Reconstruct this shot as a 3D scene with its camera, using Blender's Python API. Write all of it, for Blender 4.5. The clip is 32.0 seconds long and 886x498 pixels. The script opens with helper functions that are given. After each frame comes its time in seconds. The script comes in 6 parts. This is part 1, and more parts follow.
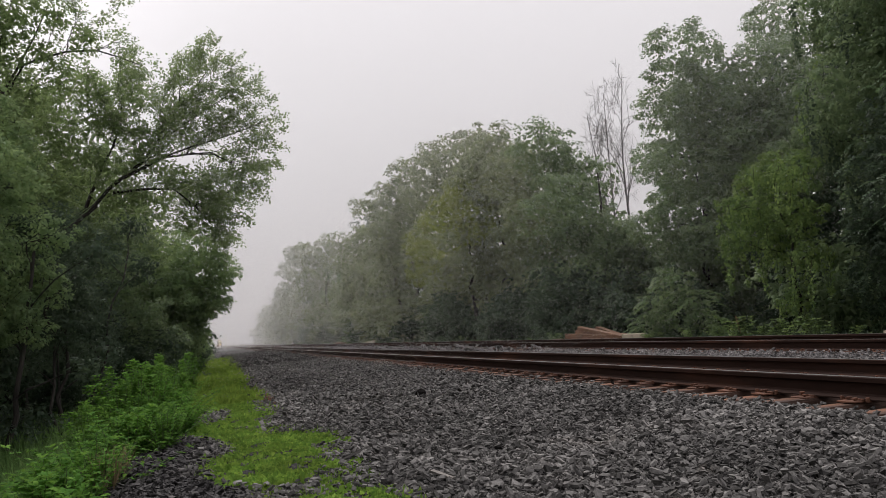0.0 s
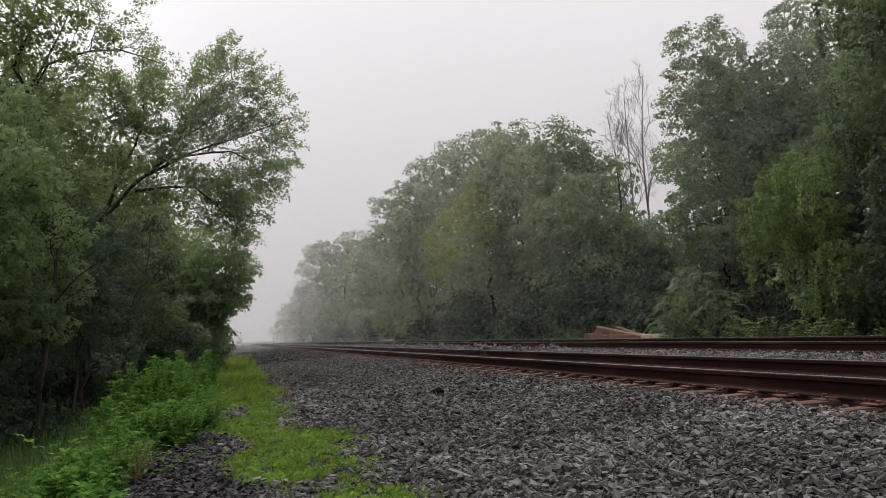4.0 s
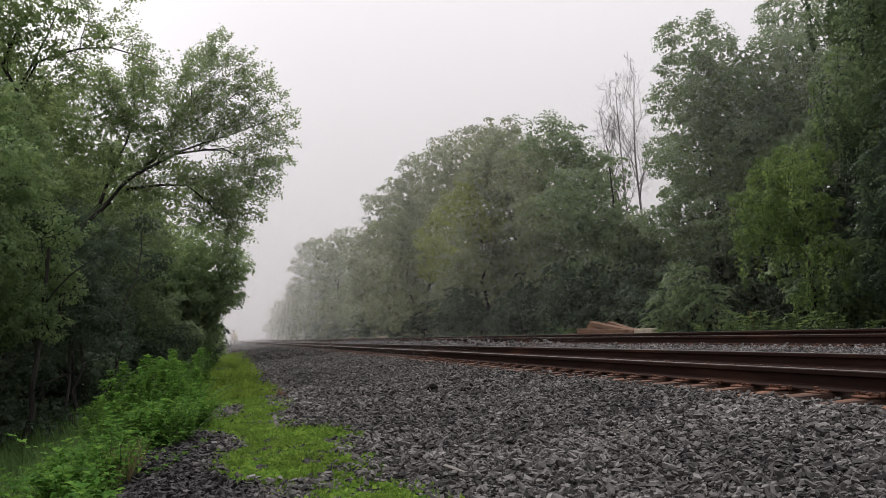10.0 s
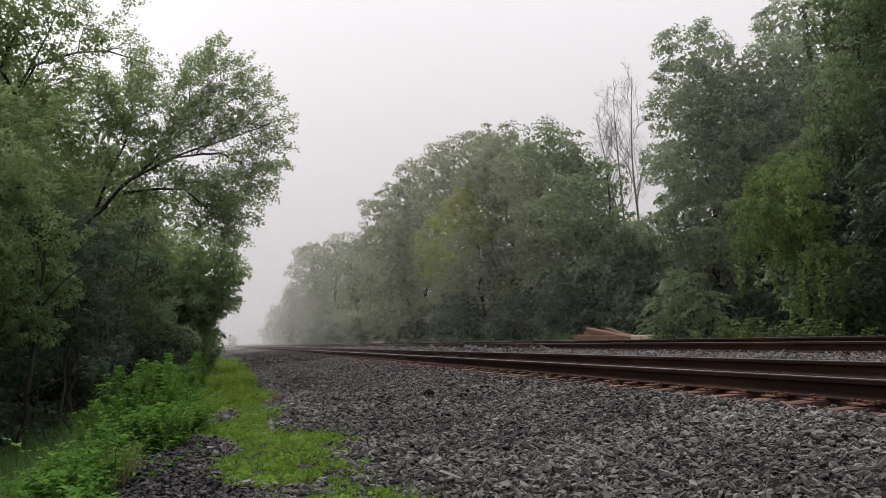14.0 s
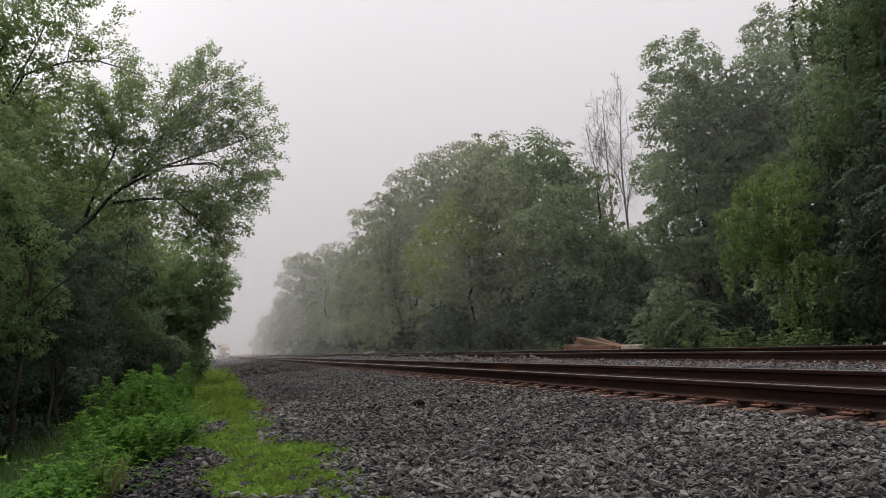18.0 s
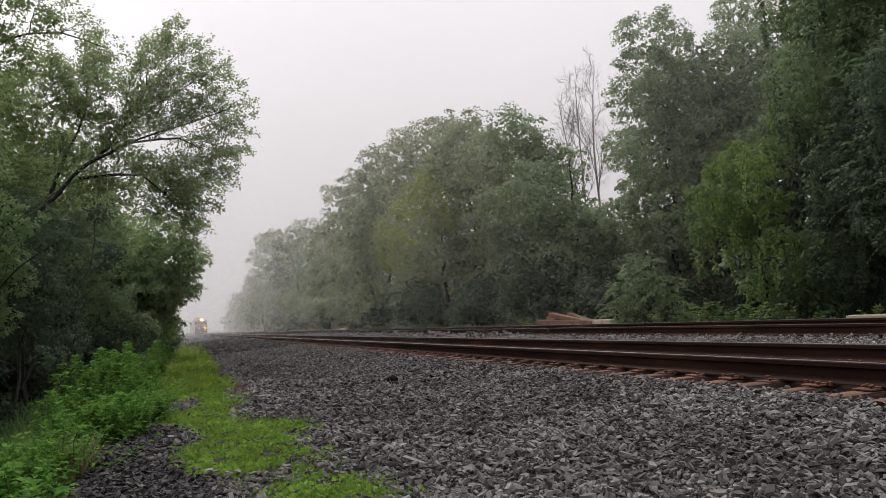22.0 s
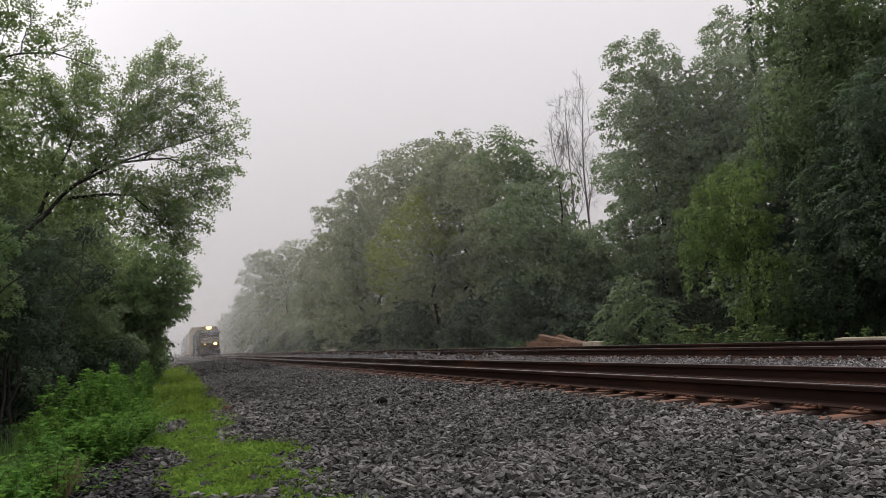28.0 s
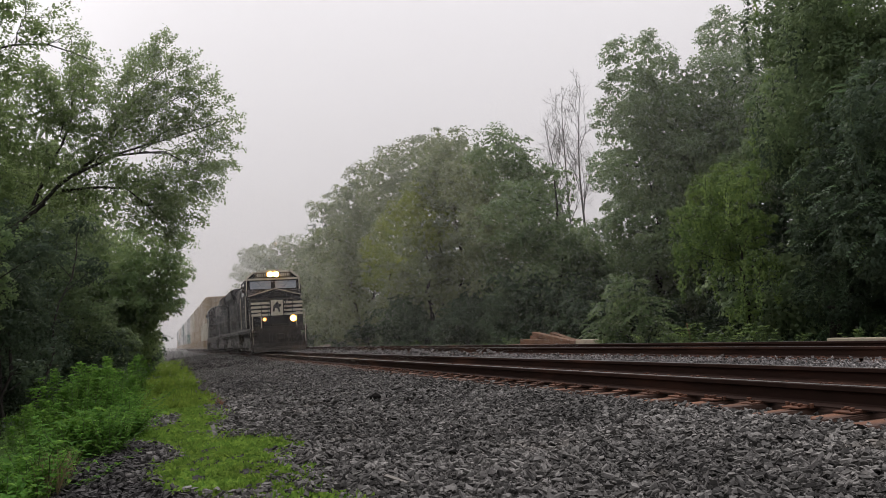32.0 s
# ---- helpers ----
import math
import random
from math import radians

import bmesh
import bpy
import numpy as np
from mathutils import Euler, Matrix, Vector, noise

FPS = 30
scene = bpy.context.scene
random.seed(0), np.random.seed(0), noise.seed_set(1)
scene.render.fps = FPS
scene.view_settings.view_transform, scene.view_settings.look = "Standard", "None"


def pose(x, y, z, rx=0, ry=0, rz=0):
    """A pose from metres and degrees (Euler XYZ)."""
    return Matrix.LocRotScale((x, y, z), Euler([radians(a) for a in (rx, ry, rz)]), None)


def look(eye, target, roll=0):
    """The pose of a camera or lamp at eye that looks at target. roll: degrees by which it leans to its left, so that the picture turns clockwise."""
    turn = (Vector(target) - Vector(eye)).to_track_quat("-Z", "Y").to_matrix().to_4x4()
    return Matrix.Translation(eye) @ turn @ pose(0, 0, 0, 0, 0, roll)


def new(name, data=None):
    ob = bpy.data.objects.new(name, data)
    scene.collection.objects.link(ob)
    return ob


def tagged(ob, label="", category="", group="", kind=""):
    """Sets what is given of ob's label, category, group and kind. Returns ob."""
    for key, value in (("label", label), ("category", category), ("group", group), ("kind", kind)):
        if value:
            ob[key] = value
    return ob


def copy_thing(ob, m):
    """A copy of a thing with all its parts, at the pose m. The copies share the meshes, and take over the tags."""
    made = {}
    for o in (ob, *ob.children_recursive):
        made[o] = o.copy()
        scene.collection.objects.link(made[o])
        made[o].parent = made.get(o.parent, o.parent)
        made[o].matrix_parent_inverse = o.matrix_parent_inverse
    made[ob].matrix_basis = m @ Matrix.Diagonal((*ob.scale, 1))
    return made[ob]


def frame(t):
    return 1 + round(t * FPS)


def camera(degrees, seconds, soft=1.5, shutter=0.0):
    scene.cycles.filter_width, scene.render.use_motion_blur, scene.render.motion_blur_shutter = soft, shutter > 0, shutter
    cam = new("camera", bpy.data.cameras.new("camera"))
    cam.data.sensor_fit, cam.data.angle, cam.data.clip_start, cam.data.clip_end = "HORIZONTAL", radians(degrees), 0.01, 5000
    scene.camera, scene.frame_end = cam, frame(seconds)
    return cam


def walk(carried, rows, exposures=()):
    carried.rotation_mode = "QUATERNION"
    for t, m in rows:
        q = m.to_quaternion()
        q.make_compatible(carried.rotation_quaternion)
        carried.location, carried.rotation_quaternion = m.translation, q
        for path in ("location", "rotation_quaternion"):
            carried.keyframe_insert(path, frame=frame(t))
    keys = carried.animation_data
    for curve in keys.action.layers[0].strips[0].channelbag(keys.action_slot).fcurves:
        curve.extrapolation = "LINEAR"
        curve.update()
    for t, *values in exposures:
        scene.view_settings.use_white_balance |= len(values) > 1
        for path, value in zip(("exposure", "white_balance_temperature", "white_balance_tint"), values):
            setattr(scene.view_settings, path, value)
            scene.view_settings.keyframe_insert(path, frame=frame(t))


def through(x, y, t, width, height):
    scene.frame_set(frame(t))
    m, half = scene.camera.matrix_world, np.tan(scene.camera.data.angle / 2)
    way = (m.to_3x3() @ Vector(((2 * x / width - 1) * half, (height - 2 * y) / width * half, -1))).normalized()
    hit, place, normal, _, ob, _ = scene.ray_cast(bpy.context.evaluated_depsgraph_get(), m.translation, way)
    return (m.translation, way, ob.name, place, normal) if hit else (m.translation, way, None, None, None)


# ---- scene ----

# ================= camera =================
EYE = (0.0, 0.0, 0.657)
cam = camera(60.23, 32.0, soft=0.35)
# seconds, yaw, pitch and roll of the held camera
AIM = [
    (0, -17.13, 5.96, -4.22), (0.5, -16.82, 5.88, -4.44), (1, -16.37, 5.89, -4.56), (1.5, -15.94, 5.87, -4.54),
    (2, -15.74, 5.59, -4.27), (2.5, -15.98, 5.80, -4.13), (4.5, -15.46, 6.02, -3.55), (5, -14.80, 5.57, -3.49),
    (5.5, -14.49, 4.77, -3.34), (6, -14.50, 4.21, -3.17), (6.5, -14.95, 3.75, -3.23), (7, -15.21, 3.36, -3.38),
    (7.5, -15.52, 3.30, -3.57), (8, -15.38, 3.19, -3.76), (8.5, -15.18, 3.16, -3.88), (9, -14.86, 3.35, -3.71),
    (9.5, -15.35, 4.26, -3.91), (10, -16.23, 5.66, -4.26), (10.5, -16.55, 6.01, -4.38), (11, -16.55, 5.90, -4.38),
    (11.5, -16.13, 5.81, -4.36), (12, -15.61, 5.40, -4.10), (12.5, -15.60, 5.09, -3.86), (13, -15.82, 5.40, -3.75),
    (13.5, -16.08, 5.78, -3.82), (14, -16.48, 6.05, -3.99), (14.5, -16.65, 6.45, -3.96), (16.5, -16.48, 6.60, -3.83),
    (17, -16.61, 6.72, -3.98), (17.5, -16.86, 6.66, -4.05), (18, -17.25, 6.74, -4.10), (18.5, -17.55, 6.68, -4.15),
    (19, -17.35, 6.06, -3.98), (19.5, -17.56, 5.45, -3.89), (20, -18.18, 5.23, -3.82), (20.5, -18.56, 5.23, -3.89),
    (21, -18.86, 5.15, -4.03), (21.5, -18.99, 4.86, -4.06), (22, -19.16, 4.81, -4.42), (22.5, -19.44, 4.94, -4.48),
    (23, -19.50, 5.05, -4.49), (23.5, -19.50, 5.20, -4.45), (24, -19.28, 5.39, -4.43), (24.5, -19.53, 5.66, -4.44),
    (25, -19.59, 5.85, -4.42), (25.5, -19.79, 6.05, -4.50), (27.5, -19.87, 6.33, -4.32), (28, -20.01, 6.35, -4.28),
    (28.5, -20.02, 6.16, -4.18), (29, -20.06, 6.23, -4.12), (29.5, -20.24, 6.24, -4.08), (30, -20.30, 5.79, -4.07),
    (30.5, -20.39, 5.61, -3.98), (31, -20.28, 5.68, -3.88), (31.5, -20.35, 5.82, -3.75), (32, -20.38, 6.07, -3.73),
]
walk(cam, [(t, pose(*EYE, 0, 0, yaw) @ pose(0, 0, 0, 90 + pitch) @ pose(0, 0, 0, 0, 0, roll)) for t, yaw, pitch, roll in AIM],
     exposures=[(t, stops, 6460, 13) for t, stops in [(0, 0.03), (2, 0.08), (4.5, 0.08), (6.5, 0.42), (8, 0.42), (9, 0.34), (10, 0.16), (11, 0.26), (14, 0.18), (17, 0.03), (18.3, 0.02), (20, 0.22), (23, 0.14), (25, 0.06), (29, 0.04), (31, 0.1), (32, 0.05)]])

# ================= light: a white, foggy morning =================
world = bpy.data.worlds.new("sky")
scene.world = world
world.use_nodes = True
wn, wl = world.node_tree.nodes, world.node_tree.links
wn.clear()
sky = wn.new("ShaderNodeTexSky")
sky.sky_type, sky.sun_disc = "NISHITA", False
sky.sun_elevation, sky.sun_rotation = radians(32), radians(-22)
sky.air_density, sky.dust_density, sky.ozone_density = 1.0, 6.0, 1.0
pale = wn.new("ShaderNodeHueSaturation")
pale.inputs["Saturation"].default_value = 0.10
clear_air = wn.new("ShaderNodeBackground")
clear_air.inputs["Strength"].default_value = 0.006
tc = wn.new("ShaderNodeTexCoord")
sep = wn.new("ShaderNodeSeparateXYZ")
height = wn.new("ShaderNodeValToRGB")
height.color_ramp.elements[0].position, height.color_ramp.elements[0].color = 0.0, (0.47, 0.456, 0.458, 1)
height.color_ramp.elements[1].position, height.color_ramp.elements[1].color = 0.45, (0.87, 0.85, 0.86, 1)
cloud = wn.new("ShaderNodeBackground")
cloud.inputs["Strength"].default_value = 1.0
both = wn.new("ShaderNodeAddShader")
wout = wn.new("ShaderNodeOutputWorld")
wl.new(sky.outputs[0], pale.inputs["Color"])
wl.new(pale.outputs[0], clear_air.inputs["Color"])
wl.new(tc.outputs["Generated"], sep.inputs[0])
wl.new(sep.outputs["Z"], height.inputs[0])
wl.new(height.outputs[0], cloud.inputs["Color"])
wl.new(clear_air.outputs[0], both.inputs[0])
wl.new(cloud.outputs[0], both.inputs[1])
wl.new(both.outputs[0], wout.inputs[0])

sun = new("sun", bpy.data.lights.new("sun", "SUN"))
sun.data.energy, sun.data.angle, sun.data.color = 1.5, radians(14), (1.0, 0.96, 0.91)
sun.matrix_world = look((-2, 36, 50), (0, 0, 0))

# ================= materials =================
def node_mat(name):
    m = bpy.data.materials.new(name)
    m.use_nodes = True
    return m, m.node_tree.nodes, m.node_tree.links, m.node_tree.nodes["Principled BSDF"]


def mixed(n, l, fac, a, b):
    x = n.new("ShaderNodeMix")
    x.data_type = "RGBA"
    for s, v in ((0, fac), (6, a), (7, b)):
        if isinstance(v, (tuple, float, int)):
            x.inputs[s].default_value = v if s == 0 else (*v, 1)
        else:
            l.new(v, x.inputs[s])
    return x.outputs[2]


def noise_out(n, l, scale, detail=4.0, lo=0.35, hi=0.65, stretch=(1, 1, 1)):
    c = n.new("ShaderNodeTexCoord")
    mp = n.new("ShaderNodeMapping")
    mp.inputs["Scale"].default_value = stretch
    t = n.new("ShaderNodeTexNoise")
    t.inputs["Scale"].default_value, t.inputs["Detail"].default_value = scale, detail
    r = n.new("ShaderNodeMapRange")
    r.inputs[1].default_value, r.inputs[2].default_value = lo, hi
    l.new(c.outputs["Object"], mp.inputs[0])
    l.new(mp.outputs[0], t.inputs["Vector"])
    l.new(t.outputs[0], r.inputs[0])
    return r.outputs[0]


def surface(name, a, b, wear=None, rough=0.8, metal=0.0, coarse=3.0, fine=40.0, bump=0.3, depth=0.01, stretch=(1, 1, 1), vary=0.0, island=0.0, wear_at=(0.55, 0.75), spec=0.5):
    """A painted, stony or wooden surface: two colours mixed at a fine and a coarse scale, worn patches, relief."""
    m, n, l, p = node_mat(name)
    f1, f2 = noise_out(n, l, fine, 5.0, 0.3, 0.7, stretch), noise_out(n, l, coarse, 3.0, 0.3, 0.7, stretch)
    half = n.new("ShaderNodeMath")
    half.operation = "MULTIPLY_ADD"
    half.inputs[1].default_value, = (0.5,)
    l.new(f1, half.inputs[0])
    h2 = n.new("ShaderNodeMath")
    h2.operation = "MULTIPLY"
    h2.inputs[1].default_value = 0.5
    l.new(f2, h2.inputs[0])
    l.new(h2.outputs[0], half.inputs[2])
    col = mixed(n, l, half.outputs[0], a, b)
    if wear:
        col = mixed(n, l, noise_out(n, l, coarse * 1.7, 8.0, *wear_at, stretch), col, wear)
    for amount, kind, out in ((vary, "ShaderNodeObjectInfo", "Random"), (island, "ShaderNodeNewGeometry", "Random Per Island")):
        if amount:
            o = n.new(kind)
            mr = n.new("ShaderNodeMapRange")
            mr.inputs[3].default_value, mr.inputs[4].default_value = 1 - amount, 1 + amount
            hs = n.new("ShaderNodeHueSaturation")
            l.new(o.outputs[out], mr.inputs[0])
            l.new(mr.outputs[0], hs.inputs["Value"])
            l.new(col, hs.inputs["Color"])
            col = hs.outputs[0]
    l.new(col, p.inputs["Base Color"])
    p.inputs["Roughness"].default_value, p.inputs["Metallic"].default_value = rough, metal
    p.inputs["Specular IOR Level"].default_value = spec
    if bump:
        b_ = n.new("ShaderNodeBump")
        b_.inputs["Strength"].default_value, b_.inputs["Distance"].default_value = bump, depth
        l.new(f1, b_.inputs["Height"])
        l.new(b_.outputs[0], p.inputs["Normal"])
    return m


def leafy(name, dark, mid, light, through=0.35, rough=0.55, spec=0.18, patchy=0.5, swing=0.25, clump=1.7):
    """Leaves: colour differs from leaf to leaf and from clump to clump, and some light comes through the blade."""
    m, n, l, p = node_mat(name)
    g = n.new("ShaderNodeNewGeometry")
    ramp = n.new("ShaderNodeValToRGB")
    e = ramp.color_ramp.elements
    e[0].position, e[0].color = 0.0, (*dark, 1)
    e[1].position, e[1].color = 1.0, (*light, 1)
    k = e.new(0.55)
    k.color = (*mid, 1)
    tone = n.new("ShaderNodeMix")
    tone.inputs[0].default_value = 0.6
    l.new(g.outputs["Random Per Island"], tone.inputs[2])
    l.new(noise_out(n, l, clump, 2.0, 0.36, 0.64), tone.inputs[3])
    l.new(tone.outputs[0], ramp.inputs[0])
    patch = noise_out(n, l, patchy, 3.0, 0.35, 0.65)
    hs = n.new("ShaderNodeHueSaturation")
    mr = n.new("ShaderNodeMapRange")
    mr.inputs[3].default_value, mr.inputs[4].default_value = 1 - swing, 1 + swing
    l.new(patch, mr.inputs[0])
    l.new(mr.outputs[0], hs.inputs["Value"])
    l.new(ramp.outputs[0], hs.inputs["Color"])
    l.new(hs.outputs[0], p.inputs["Base Color"])
    p.inputs["Roughness"].default_value = rough
    p.inputs["Specular IOR Level"].default_value = spec
    tr = n.new("ShaderNodeBsdfTranslucent")
    l.new(mixed(n, l, 0.5, hs.outputs[0], tuple(min(1, c * 1.8) for c in light)), tr.inputs["Color"])
    mx = n.new("ShaderNodeMixShader")
    mx.inputs[0].default_value = through
    l.new(p.outputs[0], mx.inputs[1])
    l.new(tr.outputs[0], mx.inputs[2])
    l.new(mx.outputs[0], n["Material Output"].inputs[0])
    return m


def glow(name, colour, strength):
    m, n, l, p = node_mat(name)
    p.inputs["Base Color"].default_value = (*colour, 1)
    p.inputs["Emission Color"].default_value = (*colour, 1)
    p.inputs["Emission Strength"].default_value = strength
    return m


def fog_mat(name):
    """Threads that stand in for fog haze: white, scattering light forwards and back alike."""
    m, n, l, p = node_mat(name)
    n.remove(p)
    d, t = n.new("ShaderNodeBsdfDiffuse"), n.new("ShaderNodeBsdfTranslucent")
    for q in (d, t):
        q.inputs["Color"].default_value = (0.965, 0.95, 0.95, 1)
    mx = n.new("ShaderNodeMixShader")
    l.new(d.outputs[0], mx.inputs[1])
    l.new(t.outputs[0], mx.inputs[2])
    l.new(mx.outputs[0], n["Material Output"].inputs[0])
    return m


M_SOIL = surface("forest_soil", (0.035, 0.03, 0.02), (0.075, 0.06, 0.04), (0.04, 0.055, 0.02), coarse=0.6, fine=14, bump=0.6, depth=0.04)
M_BED = surface("ballast_fines", (0.04, 0.039, 0.039), (0.11, 0.107, 0.105), (0.12, 0.108, 0.098), rough=0.95, coarse=0.7, fine=26, bump=1.0, depth=0.05, spec=0.1)
M_SHALE = surface("dark_shale", (0.022, 0.02, 0.021), (0.075, 0.07, 0.07), (0.10, 0.09, 0.085), rough=0.75, coarse=1.5, fine=60, bump=0.25, depth=0.004, vary=0.3, island=0.6, wear_at=(0.6, 0.8), spec=0.3)
M_STONE_PALE = surface("pale_ballast_stone", (0.085, 0.08, 0.08), (0.30, 0.285, 0.28), (0.26, 0.22, 0.19), rough=0.85, coarse=0.8, fine=35, bump=0.25, depth=0.004, vary=0.3, island=0.7, wear_at=(0.6, 0.8), spec=0.2)
M_STONE = surface("ballast_stone", (0.055, 0.053, 0.051), (0.178, 0.17, 0.162), (0.16, 0.142, 0.124), rough=0.85, coarse=0.8, fine=45, bump=0.25, depth=0.004, vary=0.3, island=0.75, wear_at=(0.6, 0.8), spec=0.2)
M_RAIL = surface("rusty_rail_steel", (0.022, 0.0125, 0.010), (0.046, 0.024, 0.018), (0.10, 0.045, 0.028), rough=0.85, coarse=1.5, fine=30, bump=0.2, depth=0.003, stretch=(1, 0.15, 1), spec=0.12)
M_RAILTOP = surface("worn_rail_head", (0.2, 0.198, 0.2), (0.29, 0.286, 0.284), (0.11, 0.095, 0.085), rough=0.4, metal=0.75, coarse=2, fine=30, bump=0.05, depth=0.001, stretch=(3, 0.1, 1))
M_PLATE = surface("rusty_plate_iron", (0.06, 0.026, 0.016), (0.16, 0.066, 0.036), (0.04, 0.02, 0.014), rough=0.85, coarse=4, fine=50, bump=0.3, depth=0.004, vary=0.3)
M_TIE = surface("weathered_tie_wood", (0.045, 0.026, 0.019), (0.115, 0.06, 0.042), (0.2, 0.09, 0.05), rough=0.9, coarse=1.2, fine=18, bump=0.6, depth=0.01, stretch=(0.2, 2, 2), vary=0.3)
M_TIMBER = surface("sawn_timber", (0.13, 0.066, 0.038), (0.235, 0.128, 0.074), (0.08, 0.045, 0.03), rough=0.85, coarse=1.5, fine=14, bump=0.4, depth=0.01, stretch=(1, 1, 1), vary=0.25)
M_PALE = surface("pale_board", (0.42, 0.36, 0.27), (0.56, 0.49, 0.38), (0.30, 0.25, 0.19), rough=0.85, coarse=2, fine=20, bump=0.3, depth=0.006, vary=0.15)
M_BARK = surface("grey_brown_bark", (0.02, 0.017, 0.015), (0.05, 0.043, 0.037), (0.04, 0.05, 0.033), rough=0.95, coarse=2, fine=16, bump=0.8, depth=0.02, stretch=(1, 1, 0.3))
M_DEADWOOD = surface("bleached_dead_wood", (0.1, 0.093, 0.088), (0.2, 0.185, 0.172), rough=0.9, coarse=2, fine=16, bump=0.4, depth=0.01)
M_LEAF = leafy("leaves_green", (0.072, 0.112, 0.064), (0.14, 0.2, 0.108), (0.262, 0.33, 0.165), 0.4)
M_LEAF_FRESH = leafy("leaves_fresh_green", (0.085, 0.14, 0.072), (0.168, 0.25, 0.12), (0.3, 0.385, 0.165), 0.45)
M_LEAF_OLIVE = leafy("leaves_olive", (0.088, 0.112, 0.072), (0.165, 0.2, 0.118), (0.29, 0.32, 0.165), 0.4)
M_LEAF_MAPLE = leafy("leaves_maple", (0.098, 0.145, 0.07), (0.152, 0.21, 0.094), (0.225, 0.29, 0.118), 0.65)
# Darker copy of the green leaves: the wood's shade is in the colour.
M_LEAF_DARK_SHADE = leafy("leaves_dark_shaded", (0.03, 0.05, 0.034), (0.056, 0.086, 0.055), (0.105, 0.14, 0.08), 0.38)
M_LEAF_LIME = leafy("leaves_yellow_green", (0.1, 0.135, 0.045), (0.17, 0.215, 0.06), (0.29, 0.32, 0.08), 0.5)
M_LEAF_VINE = leafy("leaves_vine", (0.052, 0.094, 0.042), (0.118, 0.186, 0.068), (0.25, 0.335, 0.105), 0.42)
M_WEED = leafy("weed_leaves", (0.035, 0.098, 0.018), (0.09, 0.21, 0.036), (0.2, 0.35, 0.064), 0.34, 0.7, 0.05, 2.2, 0.35, 9.0)
M_GRASS = leafy("grass_blades", (0.032, 0.085, 0.015), (0.108, 0.21, 0.038), (0.265, 0.375, 0.072), 0.38, 0.7, 0.05, 2.2, 0.4, 11.0)
M_VERGE = leafy("verge_grass", (0.055, 0.115, 0.018), (0.125, 0.21, 0.034), (0.24, 0.32, 0.06), 0.4, 0.7, 0.05, 2.2, 0.45, 7.0)
M_SUMAC = leafy("leaves_sumac", (0.055, 0.098, 0.04), (0.105, 0.165, 0.068), (0.19, 0.255, 0.105), 0.4)
M_HEAVEN = leafy("leaves_deep_compound", (0.04, 0.075, 0.04), (0.068, 0.12, 0.06), (0.12, 0.18, 0.085), 0.4)
M_DIMGRASS = leafy("ditch_grass", (0.055, 0.115, 0.038), (0.1, 0.18, 0.058), (0.165, 0.25, 0.085), 0.4, 0.7, 0.05, 2.2, 0.45, 5.0)
M_DRY = leafy("dry_stalks", (0.12, 0.09, 0.05), (0.20, 0.15, 0.085), (0.30, 0.24, 0.14), 0.2)
M_STEM = surface("green_stem", (0.05, 0.09, 0.025), (0.09, 0.13, 0.04), (0.10, 0.06, 0.04), rough=0.7, bump=0.0)
M_BLACK = surface("black_loco_paint", (0.012, 0.012, 0.014), (0.024, 0.024, 0.027), (0.035, 0.03, 0.027), rough=0.65, spec=0.25, coarse=0.8, fine=12, bump=0.1, depth=0.003)
M_CREAM = surface("cream_paint", (0.50, 0.46, 0.36), (0.60, 0.56, 0.46), (0.34, 0.28, 0.20), rough=0.55, coarse=1.5, fine=20, bump=0.1, depth=0.002)
M_UNDER = surface("grimy_underframe", (0.02, 0.018, 0.016), (0.05, 0.045, 0.04), (0.09, 0.07, 0.05), rough=0.85, coarse=1.5, fine=15, bump=0.3, depth=0.006)
M_PLOUGH = surface("grimy_plough", (0.018, 0.016, 0.015), (0.04, 0.036, 0.032), (0.07, 0.055, 0.042), rough=0.85, coarse=1.5, fine=15, bump=0.3, depth=0.006)
M_TANK = surface("grey_truck_casting", (0.16, 0.155, 0.15), (0.26, 0.25, 0.24), (0.10, 0.08, 0.06), rough=0.8, coarse=2, fine=20, bump=0.2, depth=0.004)
# Glass with the pale sky's reflection put into its base colour.
M_GLASS = surface("cab_glass_sky_tint", (0.3, 0.34, 0.41), (0.38, 0.42, 0.49), rough=0.06, bump=0.0)
M_BOARD = surface("number_board", (0.10, 0.08, 0.05), (0.14, 0.11, 0.07), rough=0.5, bump=0.0)
# Glare round the lamps, added as glowing faces behind the lenses.
M_HALO = glow("lamp_halo", (1.0, 0.52, 0.13), 3.5)
M_HALO_DIM = glow("lamp_halo_dim", (1.0, 0.42, 0.10), 1.0)
M_HEAD = glow("headlight_lens", (1.0, 0.5, 0.06), 150.0)
M_DITCH = glow("ditch_light_lens", (1.0, 0.48, 0.05), 150.0)
M_DITCH_DIM = glow("ditch_light_lens_dim", (1.0, 0.42, 0.06), 10.0)
